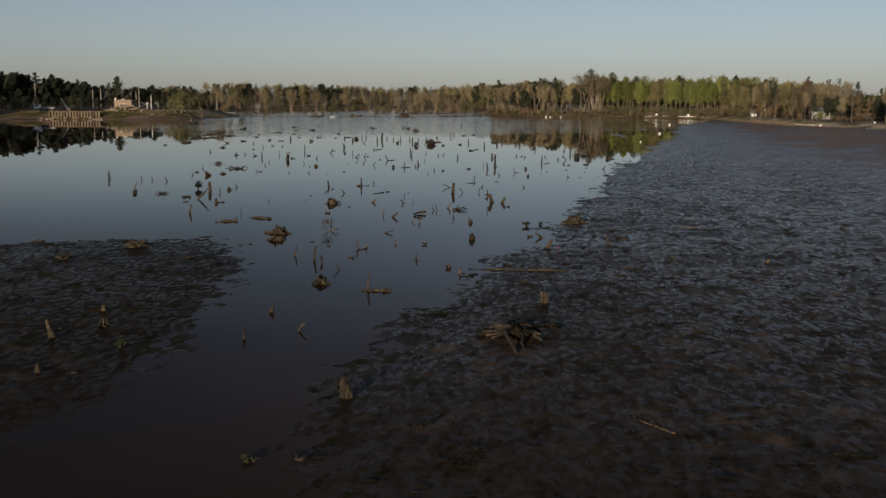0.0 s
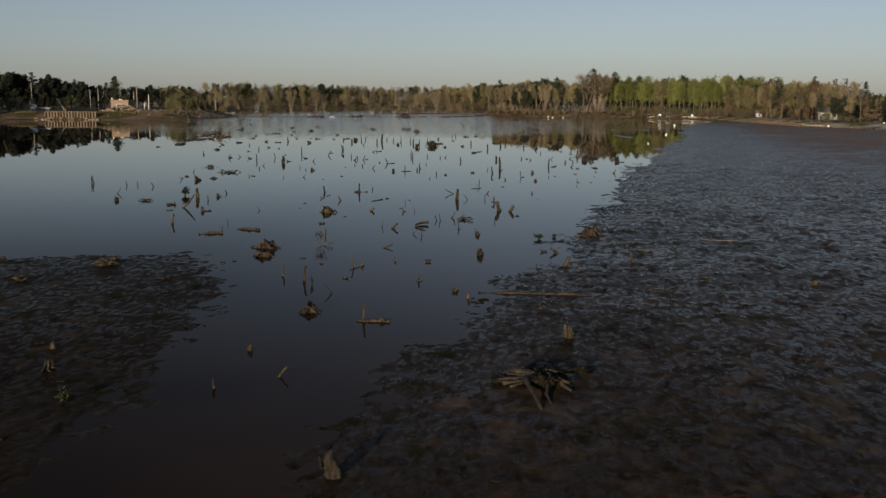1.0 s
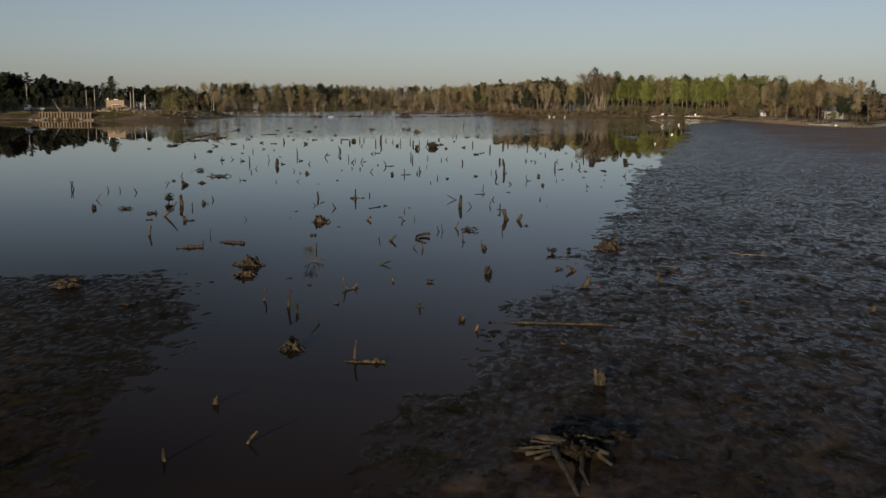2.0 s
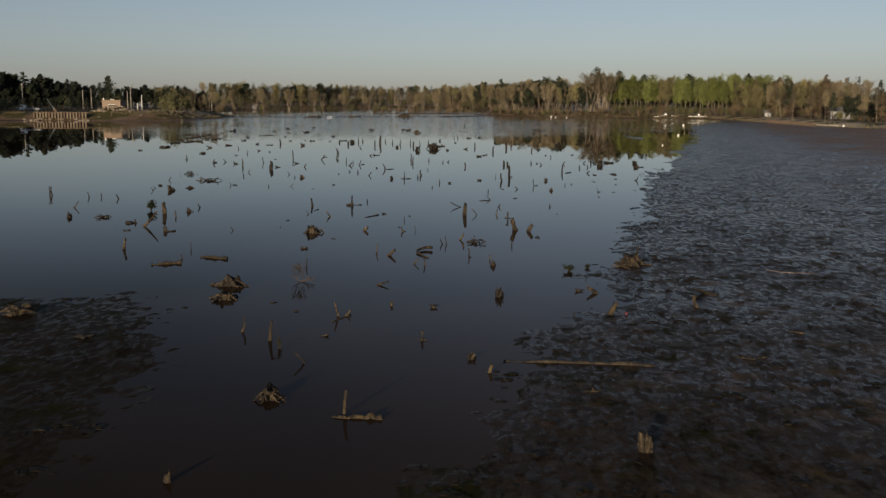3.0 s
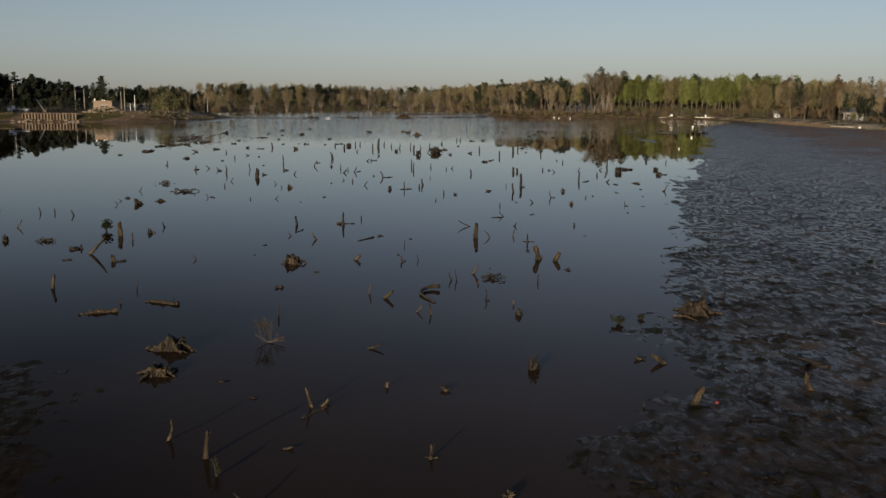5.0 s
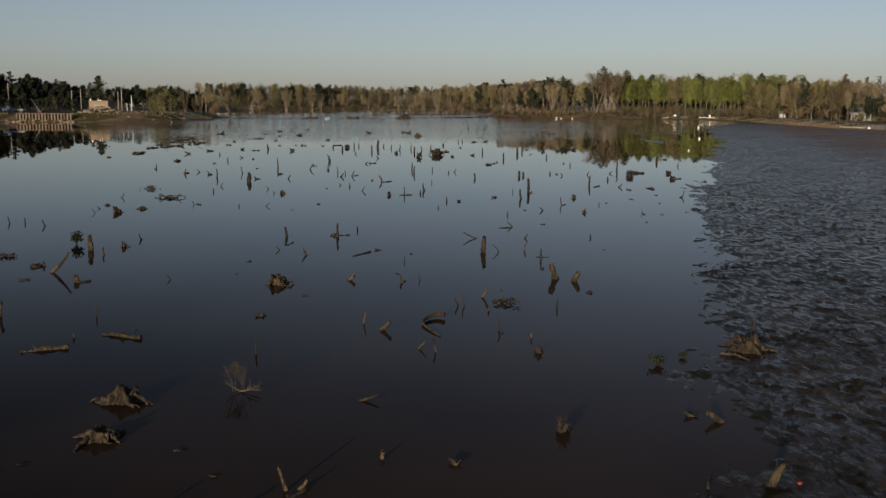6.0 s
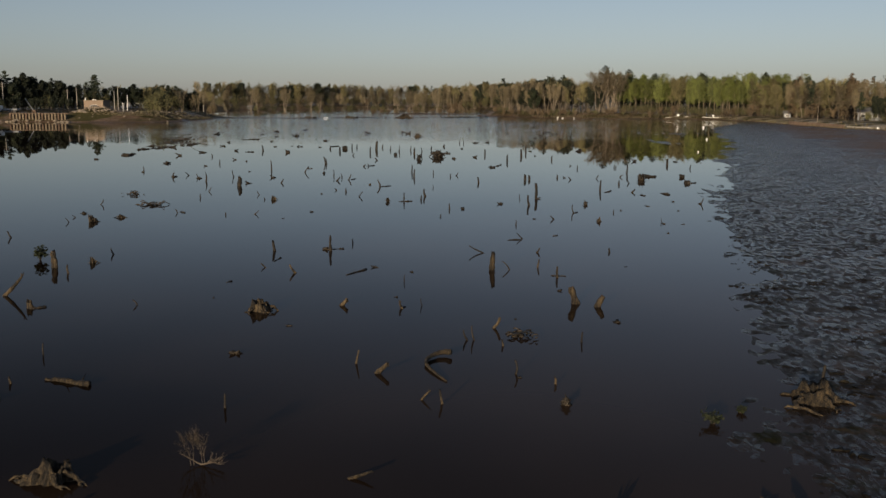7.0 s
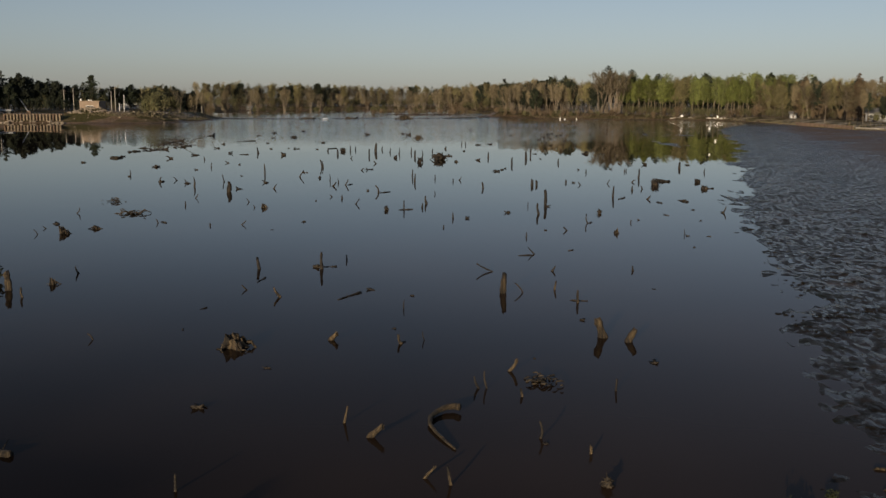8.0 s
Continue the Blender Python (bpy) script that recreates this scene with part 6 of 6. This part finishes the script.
# clods and rotting weed scattered over the mud
clod = Shape()
rng = random.Random(91)
where = []
while len(where) < 1150:
    x, y = rng.uniform(-20, 34), 10 + 95 * rng.random() ** 1.3
    near = np.interp(y, [10, 23, 30, 36, 41, 45, 54, 67, 79, 95], [-0.6, -0.2, 1.0, 1.6, 3.2, 5.2, 6.8, 8.3, 10.2, 13.6])
    thick = noise.noise(Vector((x * 0.28, y * 0.22, 5.0))) + 0.35
    if (x > near + 0.2 and x < near + 8 + y * 0.3 and rng.random() < thick + 0.25) or (x < -6.5 and y < 44 and y < 50 + (x + 10.4) * 0.75 and rng.random() < 0.22):
        where.append((x, y))
for x, y in where:
    z = ground_z(x, y)
    if z < -0.012:
        continue
    way, long = rng.uniform(-0.6, 0.6), rng.uniform(0.08, 0.34)
    for i in range(rng.choice((2, 4, 6, 9, 13))):
        u, v = rng.gauss(0, long), rng.gauss(0, long * 0.5)
        px, py = x + u * math.cos(way) - v * math.sin(way), y + u * math.sin(way) + v * math.cos(way)
        r = rng.uniform(0.022, 0.06) * rng.choice((0.7, 1, 1, 1.5))
        clod.blob((px, py, max(z, 0) + r * 0.1), (r * rng.uniform(0.8, 2.2), r * rng.uniform(0.8, 2.0), r * rng.uniform(0.2, 0.55)),
                  0.95, rng.randrange(500), 1, 2.0)
tagged(part("mud_clods", clod, WEED_MUD), "dark clods and rotting weed on the wet mud", "mud", kind="stuff")

# dry grass along the shores
tufts = Shape()
rng = random.Random(77)
shore = [Vector((*p, 0)) for p in ((110, 206), (91, 256), (81, 275), (80, 300), (79, 335), (80, 362), (71, 398), (55, 406), (36, 406), (18, 409), (7, 428), (-3, 455), (-44, 482))]
bank = [Vector((*p, 0)) for p in ((-200, 268), (-166, 307), (-157, 312))], [Vector((*p, 0)) for p in ((-136, 316), (-120, 311), (-108, 320), (-105, 345), (-113, 392))]
spots = []
for pts, k, side in ((shore, 2600, 1), (bank[0], 900, -1), (bank[1], 1700, -1)):
    for i in range(k):
        j = rng.randrange(len(pts) - 1)
        p = pts[j].lerp(pts[j + 1], rng.random())
        d = (pts[j + 1] - pts[j]).normalized()
        off = rng.uniform(0.0, 3.0) ** 2 * side * (0.4 + abs(noise.noise(p * 0.15)) * 1.6)
        spots.append((p.x + d.y * off, p.y - d.x * off))
spots = np.array(spots)
for (x, y), z in zip(spots, height(spots[:, 0], spots[:, 1])):
    for b in range(2):
        e = Vector((rng.gauss(0, 0.25), rng.gauss(0, 0.25), 1)).normalized() * rng.uniform(0.2, 0.6)
        tufts.sliver((x + rng.gauss(0, 0.15), y + rng.gauss(0, 0.15), z - 0.03), e, (rng.gauss(0, 0.06), rng.gauss(0, 0.06), 0))
tagged(part("dry_grass", tufts, REED), "dry tan grass and reeds along the banks", "grass", kind="stuff")


# ---- woods ----
FAR = [(20, 560), (-40, 760), (-62, 830), (-113, 820), (-160, 740), (-215, 680)]
POINT = [(34, 419), (6, 436), (-6, 456), (-2, 505)]
GREEN, BROWN = [(94, 386), (60, 418), (38, 424)], [(98, 325), (95, 362), (86, 394)]
COTTAGES = [(165, 180), (122, 256), (104, 290), (98, 325)]
PINES, PINES_LOW = [(-190, 430), (-198, 419), (-207, 406), (-215, 395), (-250, 340)], [(-148, 482), (-190, 430)]
# the second path holds unseen trees, added to shade the left bank
BEHIND, SHADE_ROWS = [(-215, 610), (-170, 520), (-150, 470)], [(-171, 300), (-180, 272), (-196, 225), (-216, 140)]
MIX_FAR = [("bare", 4), ("bud", 5), ("oak", 1), ("pine", 0.4)]
MIX_POINT = [("bare", 5), ("bud", 2), ("oak", 1.6), ("pine", 0.8)]
MIX_GREEN = [("leaf", 7), ("bud", 1), ("pine", 0.4)]
MIX_BROWN = [("bud", 5), ("bare", 2.5), ("larch", 4), ("oak", 1.2), ("pine", 1)]
MIX_COTTAGE = [("larch", 5), ("oak", 2), ("pine", 2), ("bud", 3), ("spruce", 1), ("bare", 1.5)]
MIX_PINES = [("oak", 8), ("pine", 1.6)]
MIX_BEHIND = [("oak", 2), ("bud", 4), ("bare", 3), ("pine", 0.5)]
# first rows, tree by tree
wood([(-30, 600), (-70, 650), (-120, 640), (-190, 600)], 1, 9, 10, [("bare", 5), ("bud", 2)], 14, "flooded trees")
for x, y, h in ((-142, 549, 13), (-138, 553, 12), (-113, 551, 14), (-109, 556, 12), (-84, 563, 14), (-79, 568, 12), (-150, 560, 11), (-60, 560, 12), (-100, 575, 11)):
    plant("bare", x, y, h, "flooded trees", z=-0.3)
    plant("bush", x + 3, y + 2, 3.5, "flooded brush", z=-0.2)
wood(FAR, 1, 4.6, 11, MIX_FAR, 16.5, "far wood")
wood(POINT, 2, 4.2, 7, MIX_POINT, 11.8, "trees on the point")
for i in range(4):
    plant("bare", 34 + i * 2.2 - 2, 416 + (i % 2) * 2.5, 16.5 + i % 2, "trees on the point", wide=1.15, which=2)
plant("pine", 36, 430, 18.5, "trees on the point")
wood(GREEN, 2, 2.1, 4.0, MIX_GREEN, 15.0, "green wood")
wood(BROWN, 2, 2.6, 5.0, MIX_BROWN, 12.0, "brown wood")
wood(COTTAGES, 2, 3.0, 5.5, MIX_COTTAGE, 7.6, "wood by the cottages")
for x, y, h in ((86.7, 316, 10.5), (90.5, 296.5, 10.0), (95.9, 271.6, 10.8), (102.6, 265, 10.5), (104.5, 268, 9.5), (90, 308, 8), (97, 248, 13.5), (99, 243, 11)):
    plant("bare", x, y, h, "wood by the cottages", "tall pale-barked bare tree standing on the beach", 0.8, which=3)
plant("bush", 100.6, 314.5, 2.4, "wood by the cottages")
plant("spruce", 106, 297, 11.5, "wood by the cottages")
plant("spruce", 108, 284, 9.5, "wood by the cottages")
for a, b, tall in ((0, 1, 11.2), (1, 2, 13.2), (2, 3, 16.0), (3, 4, 16.5)):
    wood(PINES[a:b + 1], 2, 3.4, 6, MIX_PINES, tall, "pine wood", uneven=(0.76, 1.12))
wood(PINES_LOW, 2, 4.2, 6, [("oak", 4), ("bud", 2), ("bare", 1), ("pine", 0.5)], 10.0, "pine wood")
plant("pine", -178, 424, 14.5, "pine wood")
plant("pine", -183, 436, 14.5, "pine wood")
wood(BEHIND, 1, 5.0, 8, MIX_BEHIND, 10.5, "wood behind the houses")
for x, y, h in ((-162.5, 316, 4.6), (-158.6, 316, 3.4), (-118, 340, 6.5), (-121, 343, 6), (-115, 343, 5.5), (-124, 346, 5)):
    plant("bush", x - 7 if x < -150 else x, y + 2, h, "shrubs on the bank")
for x, y, h in ((-110, 365, 9), (-116, 372, 8), (-124, 378, 9), (-108, 380, 8)):
    plant("bare", x, y, h, "trees on the spit")
# the depth of the woods, and brush along their edges
mass("far_woodland", "bare brown woodland in depth behind the flooded trees", "woodland", [
    (FAR, 2, 1, 5.5, 11, MIX_FAR, 17), (FAR, 1, 1, 4, 9, [("bud", 3), ("oak", 1.5)], 13.5), (FAR, 1, 1, 6, 9, [("bud", 1), ("bush", 1)], 7), (BEHIND, 2, 1, 5.5, 8, MIX_BEHIND, 11.5)])
mass("shore_woodland", "mixed green and brown woodland in depth behind the shore", "woodland", [
    # the oak-only rows form a dark backdrop behind the trunks
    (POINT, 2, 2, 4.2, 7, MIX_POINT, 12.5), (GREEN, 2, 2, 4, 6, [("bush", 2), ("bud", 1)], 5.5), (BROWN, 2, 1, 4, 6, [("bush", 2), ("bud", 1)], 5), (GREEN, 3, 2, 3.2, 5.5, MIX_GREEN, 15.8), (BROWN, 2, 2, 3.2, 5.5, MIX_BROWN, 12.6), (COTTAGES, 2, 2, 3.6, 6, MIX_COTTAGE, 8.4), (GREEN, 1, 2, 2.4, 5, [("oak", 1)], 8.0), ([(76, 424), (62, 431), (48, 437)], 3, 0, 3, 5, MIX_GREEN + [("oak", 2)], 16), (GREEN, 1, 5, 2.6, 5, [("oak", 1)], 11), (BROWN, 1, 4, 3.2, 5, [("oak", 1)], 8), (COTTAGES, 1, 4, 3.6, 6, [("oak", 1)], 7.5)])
mass("pine_woodland", "dark pine woodland in depth behind the bank, with unseen stands added for shade", "woodland", [
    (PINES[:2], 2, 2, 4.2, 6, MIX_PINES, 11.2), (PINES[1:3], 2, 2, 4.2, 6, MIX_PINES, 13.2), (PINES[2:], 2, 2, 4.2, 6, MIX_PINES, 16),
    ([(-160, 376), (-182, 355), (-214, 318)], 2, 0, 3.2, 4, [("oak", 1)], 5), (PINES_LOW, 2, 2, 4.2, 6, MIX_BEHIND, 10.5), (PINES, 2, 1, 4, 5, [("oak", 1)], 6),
    # two unseen stands, added only to cast shade on the bank and pines
    (SHADE_ROWS, 2, 0, 5, 7, MIX_PINES, 15), ([(-196, 330), (-215, 326), (-275, 290)], 3, 0, 5, 7, MIX_PINES, 14)])
mass("shore_brush", "low brown and olive brush along the wood edges", "brush", [
    ([(18, 552), (-38, 750), (-62, 822), (-113, 812), (-155, 734), (-205, 676)], 2, 0, 6, 8, [("bush", 2), ("brush", 1)], 6),
    ([(-30, 600), (-70, 650), (-120, 640), (-190, 600)], 1, 0, 8, 8, [("bush", 2), ("brush", 2)], 4),
    ([(60, 404), (36, 410), (18, 413), (6, 432), (-10, 450), (-10, 470)], 2, 0, 3.4, 3, [("brush", 3), ("bush", 1)], 2.0),
    ([(-74, 506), (-20, 502)], 3, -1, 4, 3, [("brush", 3), ("bush", 1)], 2.2),
    ([(86, 390), (62, 412), (40, 416)], 2, 0, 2.4, 3, [("bush", 3), ("brush", 1)], 3.0),
    ([(97, 328), (95, 364), (88, 392)], 2, 0, 2.8, 3, [("bush", 2), ("brush", 2)], 3.0),
    ([(134, 230), (104, 285), (98, 325)], 1, 0, 3.4, 3, [("bush", 1), ("brush", 2)], 1.6),
    ([(-155, 470), (-190, 424), (-213, 388), (-246, 335)], 1, 0, 3.2, 4, [("bush", 1), ("spruce", 1), ("oak", 3)], 5),
    ([(-205, 606), (-162, 518), (-140, 462)], 1, 0, 4, 4, [("bush", 3), ("brush", 1)], 4)])
for protos in KINDS.values():
    for proto in protos:
        if proto not in USED:
            for ob in (*proto.children, proto):
                bpy.data.objects.remove(ob)
